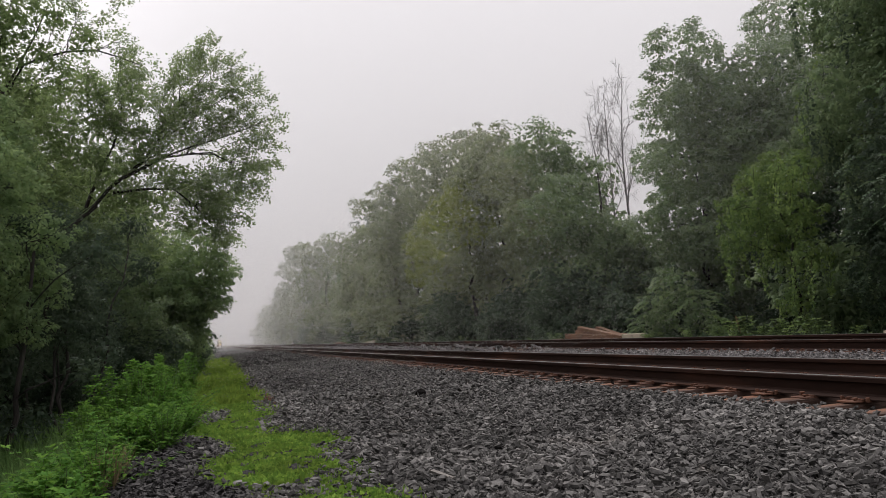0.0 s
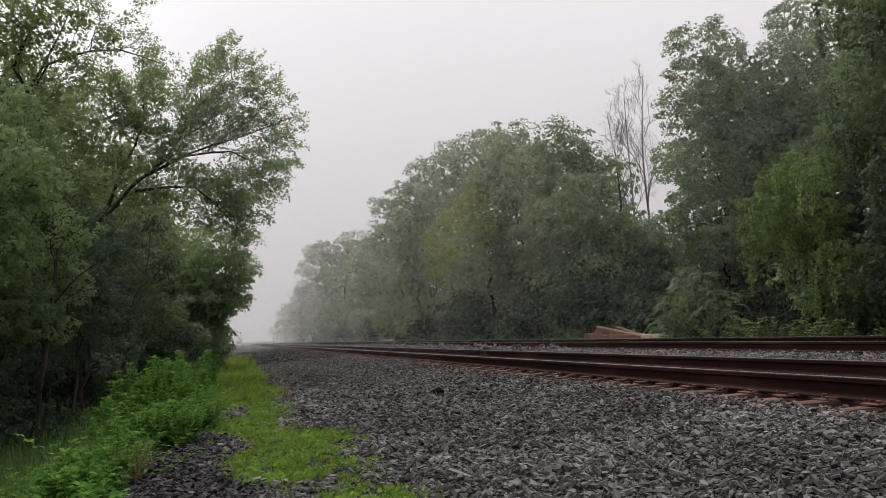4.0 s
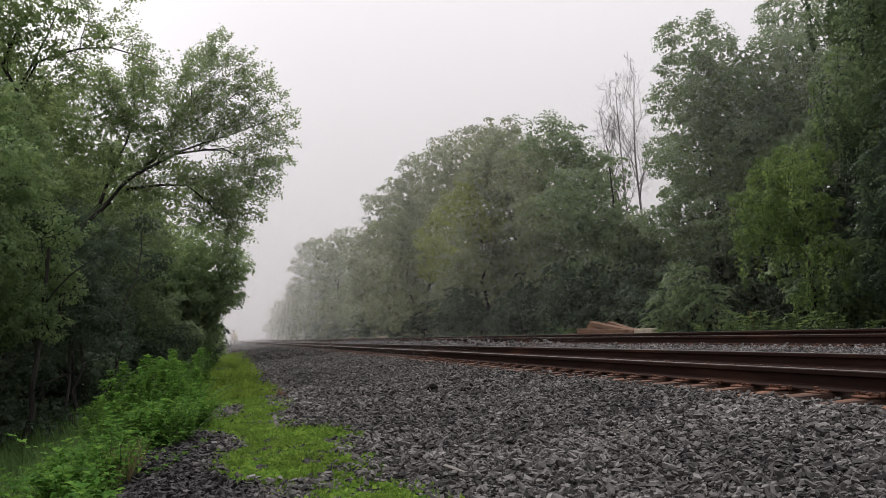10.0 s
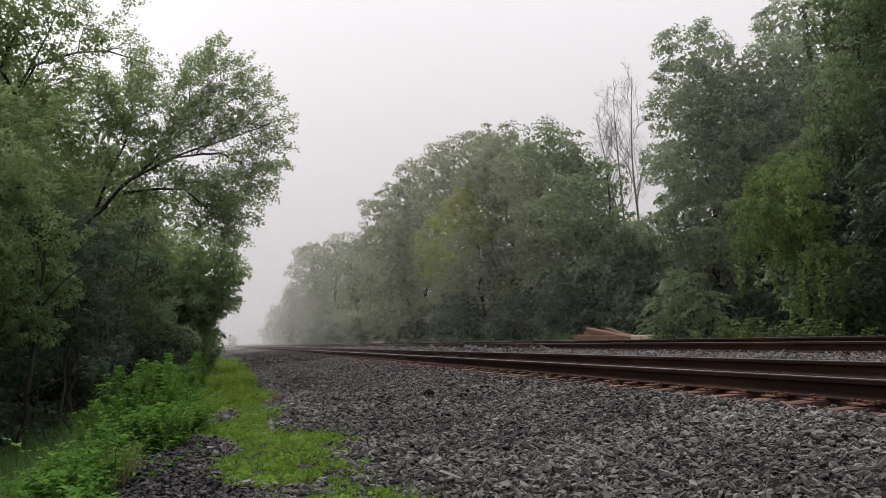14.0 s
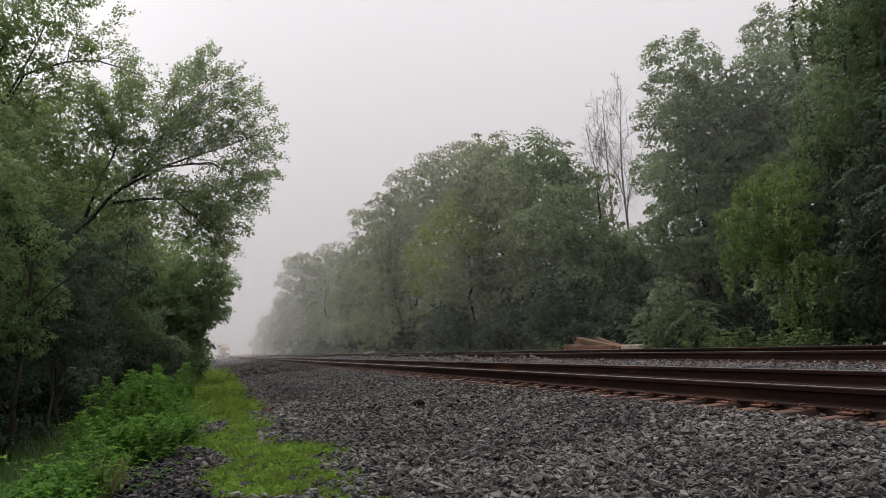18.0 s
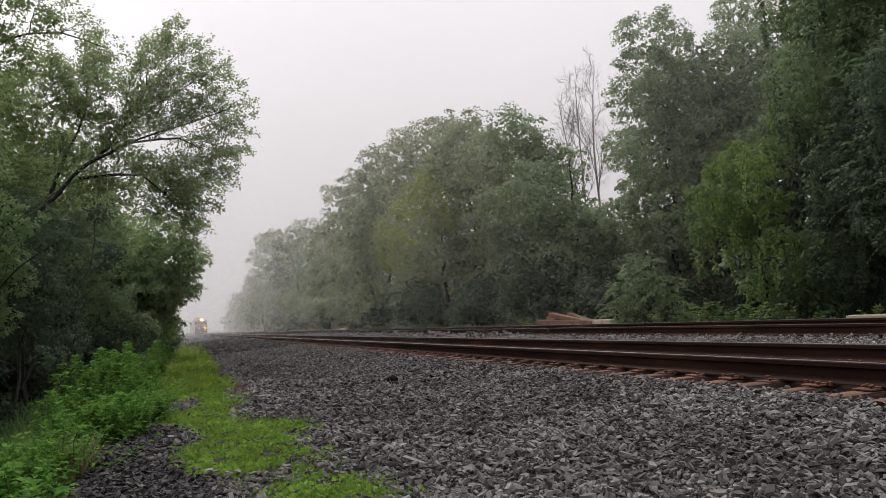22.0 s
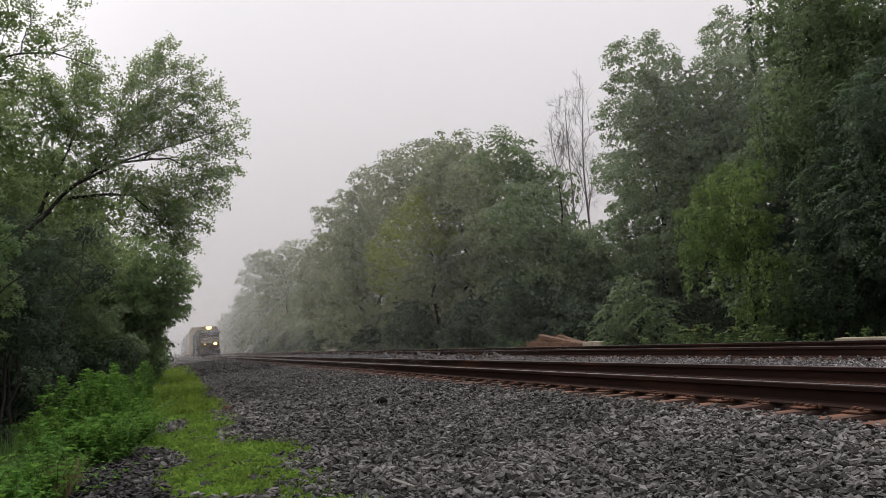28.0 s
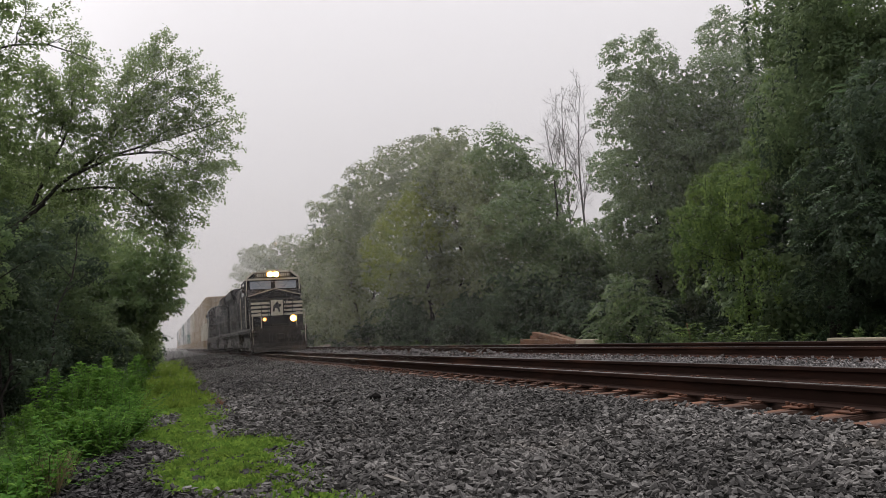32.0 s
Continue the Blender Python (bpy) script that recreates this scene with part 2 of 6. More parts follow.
PAINTS = {
    "tan": surface("tan_container_paint", (0.34, 0.26, 0.17), (0.42, 0.33, 0.22), (0.22, 0.15, 0.10), rough=0.6, coarse=0.6, fine=8, bump=0.1, depth=0.004),
    "cream": surface("cream_container_paint", (0.46, 0.42, 0.33), (0.54, 0.50, 0.40), (0.28, 0.22, 0.16), rough=0.6, coarse=0.6, fine=8, bump=0.1, depth=0.004),
    "grey": surface("grey_container_paint", (0.30, 0.31, 0.31), (0.38, 0.39, 0.39), (0.20, 0.17, 0.14), rough=0.6, coarse=0.6, fine=8, bump=0.1, depth=0.004),
    "green": surface("green_container_paint", (0.05, 0.13, 0.11), (0.08, 0.17, 0.14), (0.12, 0.09, 0.06), rough=0.6, coarse=0.6, fine=8, bump=0.1, depth=0.004),
    "white": surface("white_container_paint", (0.58, 0.58, 0.57), (0.68, 0.68, 0.66), (0.36, 0.30, 0.24), rough=0.6, coarse=0.6, fine=8, bump=0.1, depth=0.004),
}

# ================= mesh helpers =================
rng = np.random.default_rng(7)
rand = random.Random(11)


def fast_mesh(name, verts, faces, materials, smooth=False, index=None):
    """A mesh from arrays; faces all have one number of corners."""
    verts, faces = np.asarray(verts, np.float32), np.asarray(faces, np.int32)
    me = bpy.data.meshes.new(name)
    k = faces.shape[1]
    me.vertices.add(len(verts))
    me.vertices.foreach_set("co", verts.ravel())
    me.loops.add(faces.size)
    me.loops.foreach_set("vertex_index", faces.ravel())
    me.polygons.add(len(faces))
    me.polygons.foreach_set("loop_start", np.arange(0, faces.size, k, dtype=np.int32))
    me.polygons.foreach_set("use_smooth", np.full(len(faces), smooth, bool))
    for m in materials if isinstance(materials, (list, tuple)) else [materials]:
        me.materials.append(m)
    if index is not None:
        me.polygons.foreach_set("material_index", np.asarray(index, np.int32))
    me.update(calc_edges=True)
    return me


def under(ob, parent):
    if parent:
        ob.parent = parent
    return ob


def part(name, bm, material, parent, label="", smooth=False):
    me = bpy.data.meshes.new(name)
    bmesh.ops.recalc_face_normals(bm, faces=bm.faces)
    bm.to_mesh(me)
    bm.free()
    me.materials.append(material)
    if smooth:
        me.polygons.foreach_set("use_smooth", np.ones(len(me.polygons), bool))
    ob = under(new(name, me), parent)
    return tagged(ob, label) if label else ob


def shared(name, me, parent, m):
    ob = under(new(name, me), parent)
    ob.matrix_basis = m
    return ob


def box(bm, x0, x1, y0, y1, z0, z1, bevel=0.0, m=None):
    r = bmesh.ops.create_cube(bm, size=1.0)
    bmesh.ops.transform(bm, verts=r["verts"], matrix=Matrix.Translation(((x0 + x1) / 2, (y0 + y1) / 2, (z0 + z1) / 2)) @ Matrix.Diagonal((x1 - x0, y1 - y0, z1 - z0, 1)))
    vs = r["verts"]
    if bevel:
        es = list({e for v in vs for e in v.link_edges})
        out = bmesh.ops.bevel(bm, geom=es, offset=bevel, segments=1, affect="EDGES", profile=0.5)
        vs = list({v for f in out["faces"] for v in f.verts} | {v for v in vs if v.is_valid})
    if m is not None:
        bmesh.ops.transform(bm, verts=vs, matrix=m)
    return bm


def prism(bm, outline, y0, y1):
    """An outline in x and z drawn out from y0 to y1."""
    a = [bm.verts.new((x, y0, z)) for x, z in outline]
    b = [bm.verts.new((x, y1, z)) for x, z in outline]
    bm.faces.new(a), bm.faces.new(b[::-1])
    for i in range(len(a)):
        j = (i + 1) % len(a)
        bm.faces.new((a[i], b[i], b[j], a[j]))
    return bm


def side_prism(bm, outline, x0, x1):
    """An outline in y and z drawn out from x0 to x1."""
    a = [bm.verts.new((x0, y, z)) for y, z in outline]
    b = [bm.verts.new((x1, y, z)) for y, z in outline]
    bm.faces.new(a), bm.faces.new(b[::-1])
    for i in range(len(a)):
        j = (i + 1) % len(a)
        bm.faces.new((a[i], b[i], b[j], a[j]))
    return bm


def rod(bm, p, q, r, n=8, r2=None):
    p, q = Vector(p), Vector(q)
    d = q - p
    m = Matrix.Translation((p + q) / 2) @ d.to_track_quat("Z", "Y").to_matrix().to_4x4()
    bmesh.ops.create_cone(bm, cap_ends=True, segments=n, radius1=r, radius2=r if r2 is None else r2, depth=d.length, matrix=m)
    return bm


def tubes(paths, sides=6):
    """Vertices and faces of tapered tubes; each path is a list of (point, radius)."""
    V, F, base = [], [], 0
    ang = np.linspace(0, 2 * np.pi, sides, endpoint=False)
    for path in paths:
        pts = np.array([p for p, _ in path], float)
        rad = np.array([r for _, r in path], float)
        tang = np.gradient(pts, axis=0)
        tang /= np.linalg.norm(tang, axis=1)[:, None] + 1e-9
        ref = np.where(np.abs(tang[:, 2:3]) > 0.8, [[1.0, 0, 0]], [[0, 0, 1.0]])
        u = np.cross(tang, ref)
        u /= np.linalg.norm(u, axis=1)[:, None] + 1e-9
        w = np.cross(tang, u)
        ring = pts[:, None] + rad[:, None, None] * (np.cos(ang)[None, :, None] * u[:, None] + np.sin(ang)[None, :, None] * w[:, None])
        V.append(ring.reshape(-1, 3))
        n = len(pts)
        for i in range(n - 1):
            for k in range(sides):
                a, b = base + i * sides + k, base + i * sides + (k + 1) % sides
                F.append((a, b, b + sides, a + sides))
        base += n * sides
    return np.concatenate(V), np.array(F)


def welded(paths, sides, roots):
    """Tubes as one piece: each path after the first grows out of a ring of the first. roots: the ring for each of them."""
    V, F = tubes(paths, sides)
    base = len(paths[0]) * sides
    for path, ring in zip(paths[1:], roots):
        for k in range(sides):
            F[F == base + k] = ring * sides + k
        base += len(path) * sides
    return V, F


def bend(a, b, sag, r0, r1, steps=6, wobble=0.12):
    """A limb from a to b that rises or sags on its way, with a little wobble."""
    a, b = np.array(a, float), np.array(b, float)
    L = np.linalg.norm(b - a)
    out = []
    off = rng.normal(0, wobble * L / 4, 3)
    for i in range(steps + 1):
        s = i / steps
        p = a + (b - a) * s + np.array([0, 0, sag * L]) * 4 * s * (1 - s) + off * math.sin(math.pi * s) + (rng.normal(0, 0.02 * L, 3) if 0 < i < steps else 0)
        out.append((p, r0 + (r1 - r0) * s ** 0.8))
    return out


def blades(centre, along, side, length, width, tip=0.6):
    """Pointed leaf blades, one four-sided face each: foot, widest part, tip."""
    c, a, s = np.asarray(centre), np.asarray(along), np.asarray(side)
    L, W = np.asarray(length)[:, None], np.asarray(width)[:, None]
    nrm = np.cross(a, s)
    V = np.stack([c, c + a * L * (1 - tip) + s * W / 2 - nrm * W * 0.12, c + a * L, c + a * L * (1 - tip) - s * W / 2 - nrm * W * 0.12], 1).reshape(-1, 3)
    F = np.arange(len(V)).reshape(-1, 4)
    return V, F


def unit(v):
    return v / (np.linalg.norm(v, axis=-1, keepdims=True) + 1e-9)


# ================= lie of the land =================
PX = np.array([-400, -14, -5, -3.2, -2.2, -1.3, -0.85, -0.35, 0.6, 2.0, 3.5, 4.3, 4.62, 4.8, 5.2, 6.9, 7.3, 9.5, 9.9, 10.1, 11.6, 11.9, 12.6, 13.4, 14.6, 17, 400.0])
PZ = np.array([-1.6, -1.6, -1.5, -1.35, -1.1, -0.72, -0.47, -0.40, -0.39, -0.35, -0.30, -0.255, -0.225, -0.25, -0.27, -0.26, -0.225, -0.22, -0.215, -0.25, -0.25, -0.215, -0.235, -0.27, -0.45, -0.5, -0.5])


def land(x, y):
    x, y = np.asarray(x, float), np.asarray(y, float)
    z = np.interp(x, PX, PZ)
    heap = 0.10 * np.exp(-((x + 0.52) / 0.40) ** 4 - ((y - 6.6) / 2.5) ** 4)
    lump = 0.02 * np.sin(x * 2.3 + 0.7 * y) * np.sin(y * 1.1 + 0.4 * x)
    return z + heap + lump * np.clip((4.3 - x) / 1.0, 0, 1)


def sheet(name, xs, ys, lower, material, label, bumpy=0.0):
    X, Y = np.meshgrid(xs, ys)
    Z = land(X, Y) - lower + (rng.normal(0, bumpy, X.shape) if bumpy else 0)
    V = np.stack([X, Y, Z], -1).reshape(-1, 3)
    nx, ny = len(xs), len(ys)
    i, j = np.meshgrid(np.arange(nx - 1), np.arange(ny - 1))
    a = (j * nx + i).ravel()
    ob = new(name, fast_mesh(name, V, np.stack([a, a + 1, a + nx + 1, a + nx], 1), material, True))
    return tagged(ob, label, kind="structure")


sheet("ground", np.concatenate([[-1500, -400, -100, -40], np.arange(-20, 20, 0.5), [24, 40, 100, 400, 1500]]),
      np.concatenate([[-1500, -300, -60, -20], np.arange(-10, 60, 0.8), np.arange(60, 400, 12), [500, 800, 1500, 3000]]), 0.05, M_SOIL, "dark forest soil with moss and leaf litter")
ballast = sheet("ballast", np.concatenate([np.arange(-0.85, 5, 0.12), np.arange(5, 13.3, 0.3)]),
                np.concatenate([np.arange(-12, 2, 1.0), np.arange(2, 14, 0.12), np.arange(14, 60, 0.5), np.arange(60, 1020, 15)]), 0.0, M_BED, "grey crushed stone ballast beside the tracks", 0.006)

# ================= tracks =================
GAUGE, NEAR_X, FAR_X, SPACING = 1.435, 5.2104, 10.027, 0.538
RAIL = [(-0.076, -0.185), (0.076, -0.185), (0.076, -0.174), (0.02, -0.155), (0.009, -0.14), (0.009, -0.058), (0.037, -0.042), (0.037, -0.008), (0.027, 0.0),
        (-0.027, 0.0), (-0.037, -0.008), (-0.037, -0.042), (-0.009, -0.058), (-0.009, -0.14), (-0.02, -0.155), (-0.076, -0.174)]


def tie_mesh(seed):
    r = random.Random(seed)
    bm = bmesh.new()
    box(bm, -1.295, 1.295, -0.112, 0.112, -0.38, -0.2, 0.012)
    for v in bm.verts:
        v.co += Vector((r.uniform(-0.02, 0.02), r.uniform(-0.008, 0.008), r.uniform(-0.006, 0.004)))
    me = bpy.data.meshes.new("tie")
    bm.to_mesh(me), bm.free()
    me.materials.append(M_TIE)
    return me


def plate_mesh():
    bm = bmesh.new()
    box(bm, -0.19, 0.19, -0.095, 0.095, -0.2, -0.186, 0.003)
    for s in (-1, 1):
        box(bm, s * 0.088 - 0.01, s * 0.088 + 0.01, -0.095, 0.095, -0.187, -0.172, 0.003)
    me = bpy.data.meshes.new("tie_plate")
    bm.to_mesh(me), bm.free()
    me.materials.append(M_PLATE)
    return me


def spike_mesh():
    bm = bmesh.new()
    box(bm, -0.008, 0.008, -0.008, 0.008, -0.2, -0.17)
    box(bm, -0.018, 0.026, -0.016, 0.016, -0.176, -0.16, 0.004)
    me = bpy.data.meshes.new("spike")
    bm.to_mesh(me), bm.free()
    me.materials.append(M_PLATE)
    return me


def anchor_mesh():
    bm = bmesh.new()
    box(bm, -0.085, 0.085, -0.012, 0.012, -0.2, -0.178, 0.003)
    box(bm, -0.1, -0.07, -0.014, 0.014, -0.2, -0.158, 0.004)
    me = bpy.data.meshes.new("rail_anchor")
    bm.to_mesh(me), bm.free()
    me.materials.append(M_PLATE)
    return me


TIES, PLATE, SPIKE, ANCHOR = [tie_mesh(i) for i in range(6)], plate_mesh(), spike_mesh(), anchor_mesh()


def railway_track(x, label, near):
    track = tagged(new("railway_track"), label, "railway track", kind="structure")
    mid = x + GAUGE / 2 + 0.035
    for rx in (x, x + GAUGE + 0.07):
        bm = prism(bmesh.new(), [(rx + a, z) for a, z in RAIL], -14, 1000)
        bm.faces.ensure_lookup_table()
        me = bpy.data.meshes.new("rail")
        bmesh.ops.recalc_face_normals(bm, faces=bm.faces)
        for f in bm.faces:
            f.material_index = 1 if f.calc_center_median().z > -0.001 else 0
        bm.to_mesh(me), bm.free()
        me.materials.append(M_RAIL), me.materials.append(M_RAILTOP)
        tagged(under(new("rail", me), track), "rusty brown steel rail with a worn bright head")
    first = 8.4772 - 26 * SPACING
    for i in range(150):
        y = first + i * SPACING
        skew = rand.uniform(-1.5, 1.5)
        shared("tie", TIES[i % 6], track, pose(mid + rand.uniform(-0.05, 0.05), y + rand.uniform(-0.03, 0.03), rand.uniform(-0.012, 0.002), 0, 0, skew))
        if i > (110 if near else 90):
            continue
        for rx in (x, x + GAUGE + 0.07):
            pl = shared("tie_plate", PLATE, track, pose(rx, y, 0, 0, 0, skew * 0.5))
            if 16 < i < 70:
                for sx, sy, turn in ((-0.1, 0.055, 0), (0.1, -0.055, 180), (-0.15, -0.05, 0)):
                    if rand.random() < 0.85:
                        shared("spike", SPIKE, pl, pose(sx, sy, rand.choice((0, 0, 0, 0.004, 0.012)), 0, rand.uniform(-6, 6), turn + rand.uniform(-12, 12)))
            if 14 < i < 80 and i % 2 == 0:
                shared("rail_anchor", ANCHOR, track, pose(rx, y + 0.135, 0)), shared("rail_anchor", ANCHOR, track, pose(rx, y - 0.135, 0))
    # the ties far along the line, too small to tell apart
    n = 1650
    cube = np.array([(a, b, c) for a in (-1.295, 1.295) for b in (-0.112, 0.112) for c in (-0.38, -0.2)])
    quads = np.array([(0, 1, 3, 2), (4, 6, 7, 5), (0, 4, 5, 1), (2, 3, 7, 6), (1, 5, 7, 3)])
    offs = np.stack([np.full(n, mid), first + (150 + np.arange(n)) * SPACING, np.zeros(n)], 1)
    V = (cube[None] + offs[:, None]).reshape(-1, 3)
    F = (quads[None] + 8 * np.arange(n)[:, None, None]).reshape(-1, 4)
    tagged(under(new("far_ties", fast_mesh("far_ties", V, F, M_TIE)), track), kind="stuff")
    return track


railway_track(NEAR_X, "rusty railway track on wooden ties in grey ballast", True)
railway_track(FAR_X, "second rusty railway track beyond the first", False)

# ================= trees =================
TALL_A = [(18.4, 25.3, 10.7, 1.58), (18.7, 27.4, 9.3, 1.20), (18.8, 24.6, 8.7, 1.65), (19.1, 29.1, 7.3, 1.06), (18.7, 25.7, 6.5, 1.92), (19.1, 23.9, 6.7, 1.28), (17.6, 26.7, 4.2, 1.42), (18.5, 25.2, 3.9, 1.87), (20.6, 30.9, 2.5, 2.11), (20.2, 27.2, 1.8, 1.89)]
TALL_B = [(22.0, 24.3, 11.8, 1.25), (20.3, 23.6, 10.1, 0.76), (21.1, 22.4, 9.6, 1.16), (20.6, 23.3, 8.1, 0.86), (21.3, 22.4, 7.6, 1.25), (21.3, 25.1, 6.8, 1.14), (20.1, 22.1, 5.4, 1.22), (20.5, 24.3, 8.6, 0.93), (20.7, 25.6, 7.0, 1.03), (22.3, 25.2, 4.2, 1.25), (21.7, 22.6, 5.5, 0.94), (20.4, 24.7, 5.0, 1.11)]
TALL_C = [(17.3, 16.9, 8.6, 0.97), (15.9, 14.2, 7.7, 1.12), (16.9, 15.7, 9.8, 1.38), (15.8, 13.1, 8.3, 1.46), (15.6, 15.2, 6.1, 0.94), (17.5, 15.7, 6.5, 1.07), (16.0, 13.3, 6.3, 1.06), (16.0, 16.5, 5.1, 0.77), (17.7, 16.8, 5.2, 1.20)]
TALL_D = [(15.0, 12.8, 4.5, 0.94), (14.0, 11.0, 4.6, 1.00), (15.1, 13.8, 3.6, 0.73), (14.4, 12.3, 2.9, 0.95), (15.5, 13.8, 1.9, 0.92), (14.3, 11.6, 2.0, 1.02), (15.5, 14.7, 2.4, 0.55), (16.4, 15.3, 1.0, 0.86), (17.1, 14.7, 0.6, 1.12)]
BACK_B = [(24.5, 27.3, 10.9, 1.39), (23.2, 24.1, 9.3, 1.25), (23.4, 23.1, 7.3, 1.31), (22.9, 25.0, 7.6, 1.39), (22.9, 26.7, 8.5, 1.22), (22.7, 21.8, 9.4, 0.84), (23.2, 28.3, 6.8, 1.27)]
BACK_A = [(22.9, 28.3, 4.2, 2.01), (21.8, 24.4, 3.2, 1.99), (22.6, 22.8, 4.5, 1.69), (23.1, 23.8, 2.0, 1.97), (22.4, 20.9, 2.7, 1.78), (24.6, 30.1, 1.8, 2.13), (24.2, 26.6, 0.8, 1.92), (23.9, 23.4, 0.6, 1.73), (24.4, 33.4, 0.9, 1.73)]
VINE = [(15.9, 18.2, 4.6, 0.63), (14.9, 16.2, 4.1, 0.59), (16.4, 19.6, 4.5, 0.67), (14.8, 18.8, 3.5, 0.47), (16.0, 19.0, 3.3, 0.85), (16.1, 17.7, 3.0, 0.81), (14.8, 18.8, 2.5, 0.43), (16.1, 18.6, 2.3, 0.60), (15.4, 16.6, 1.9, 0.51), (15.7, 17.8, 0.7, 0.41)]
SUMAC = [(15.2, 22.9, 1.6, 0.58), (15.3, 24.0, 0.9, 0.61), (15.5, 22.3, 0.8, 0.72), (16.7, 25.2, 0.3, 0.75), (15.5, 25.1, 0.2, 0.46), (16.4, 22.8, 0.1, 0.49)]
GROVE_A = [(17.6, 35.3, 9.0, 1.23), (17.6, 34.6, 6.9, 0.80), (16.3, 35.0, 9.5, 1.58), (16.9, 32.1, 4.7, 1.38), (17.8, 31.0, 3.5, 1.42), (18.0, 30.4, 4.0, 0.72), (15.9, 32.7, 5.9, 1.88), (19.2, 32.7, 1.7, 1.50), (19.2, 36.4, 2.2, 1.94), (18.8, 39.4, 3.8, 2.08), (17.9, 32.3, 0.4, 1.06)]
GROVE_B = [(18.1, 45.3, 12.1, 1.65), (16.3, 38.0, 8.7, 2.01), (16.8, 45.3, 10.3, 2.17), (18.0, 40.7, 5.9, 2.47), (18.8, 48.3, 6.6, 2.69), (18.7, 46.6, 3.0, 2.59), (18.1, 49.3, 13.6, 1.19), (19.5, 42.6, 1.3, 1.71), (19.0, 48.0, 0.6, 1.70)]
LIME = [(14.9, 45.6, 8.4, 1.44), (15.1, 50.5, 7.8, 1.42), (15.6, 55.5, 6.2, 1.46), (15.4, 57.6, 7.5, 1.15), (17.1, 63.2, 5.3, 1.26), (15.9, 46.9, 9.7, 0.97)]
LIME_LOW = [(16.1, 46.9, 6.1, 1.84), (16.7, 52.5, 4.2, 2.04), (18.3, 50.9, 3.7, 2.00), (18.1, 53.4, 1.4, 1.87), (17.9, 61.4, 2.5, 1.98)]
GROVE_C = [(17.1, 57.1, 13.7, 1.88), (17.9, 53.2, 13.5, 1.78), (18.4, 69.2, 15.2, 1.94), (17.6, 47.1, 11.4, 1.89), (17.5, 59.5, 11.4, 2.32), (16.8, 68.4, 12.1, 2.10)]
GROVE_D = [(16.7, 79.3, 14.3, 1.69), (15.2, 67.3, 9.3, 2.15), (16.0, 80.3, 10.4, 2.18), (16.5, 68.0, 6.2, 2.33), (15.4, 74.3, 5.8, 2.35), (16.4, 81.5, 2.9, 2.32), (16.7, 67.8, 2.1, 2.16), (16.2, 92.1, 5.7, 2.40), (16.5, 69.0, 13.8, 1.33)]
FAR_A = [(16.1, 130.5, 15.3, 1.93), (16.9, 115.3, 14.3, 1.72), (16.2, 154.2, 17.5, 1.92), (17.8, 188.7, 17.5, 2.07), (16.6, 98.1, 12.4, 1.62), (16.9, 93.0, 8.6, 2.44), (18.1, 136.6, 10.6, 3.53), (17.8, 122.9, 4.0, 3.17), (18.1, 165.4, 8.0, 3.38), (16.9, 99.2, 2.9, 2.21), (17.0, 184.7, 11.7, 2.42)]
FAR_B = [(17.5, 251.9, 10.3, 2.36), (16.9, 206.9, 10.2, 1.80), (16.5, 265.1, 6.5, 2.29), (16.8, 194.1, 5.3, 2.53), (16.2, 311.1, 4.4, 2.00), (16.7, 233.6, 2.8, 2.02)]
MAPLE = [(-2.0, 26.2, 9.1, 0.63), (-2.5, 26.1, 7.9, 0.73), (-1.8, 25.3, 7.1, 0.64), (-3.2, 25.0, 8.0, 0.73), (-4.1, 24.6, 7.0, 0.78), (-4.8, 24.0, 7.8, 0.82), (-3.1, 24.4, 6.2, 0.68), (-1.4, 25.7, 6.4, 0.47), (-2.3, 25.9, 6.5, 0.58), (-3.4, 24.7, 8.8, 0.62), (-4.5, 25.7, 8.6, 0.71), (-5.7, 25.7, 7.2, 0.83), (-0.6, 25.5, 7.5, 0.55), (0.5, 25.4, 8.0, 0.56), (-0.9, 25.6, 8.4, 0.55)]
MAPLE_LOW = [(-0.7, 25.7, 5.6, 0.40), (-1.3, 26.5, 5.4, 0.67), (-2.1, 25.5, 5.5, 0.64), (-3.0, 26.0, 5.6, 0.68), (-4.3, 26.6, 6.1, 0.77), (-5.2, 26.5, 6.3, 0.90), (-0.5, 25.5, 4.6, 0.47)]
MAPLE_HUB = [(-3.7, 26.1, 5.2, 0.18)]
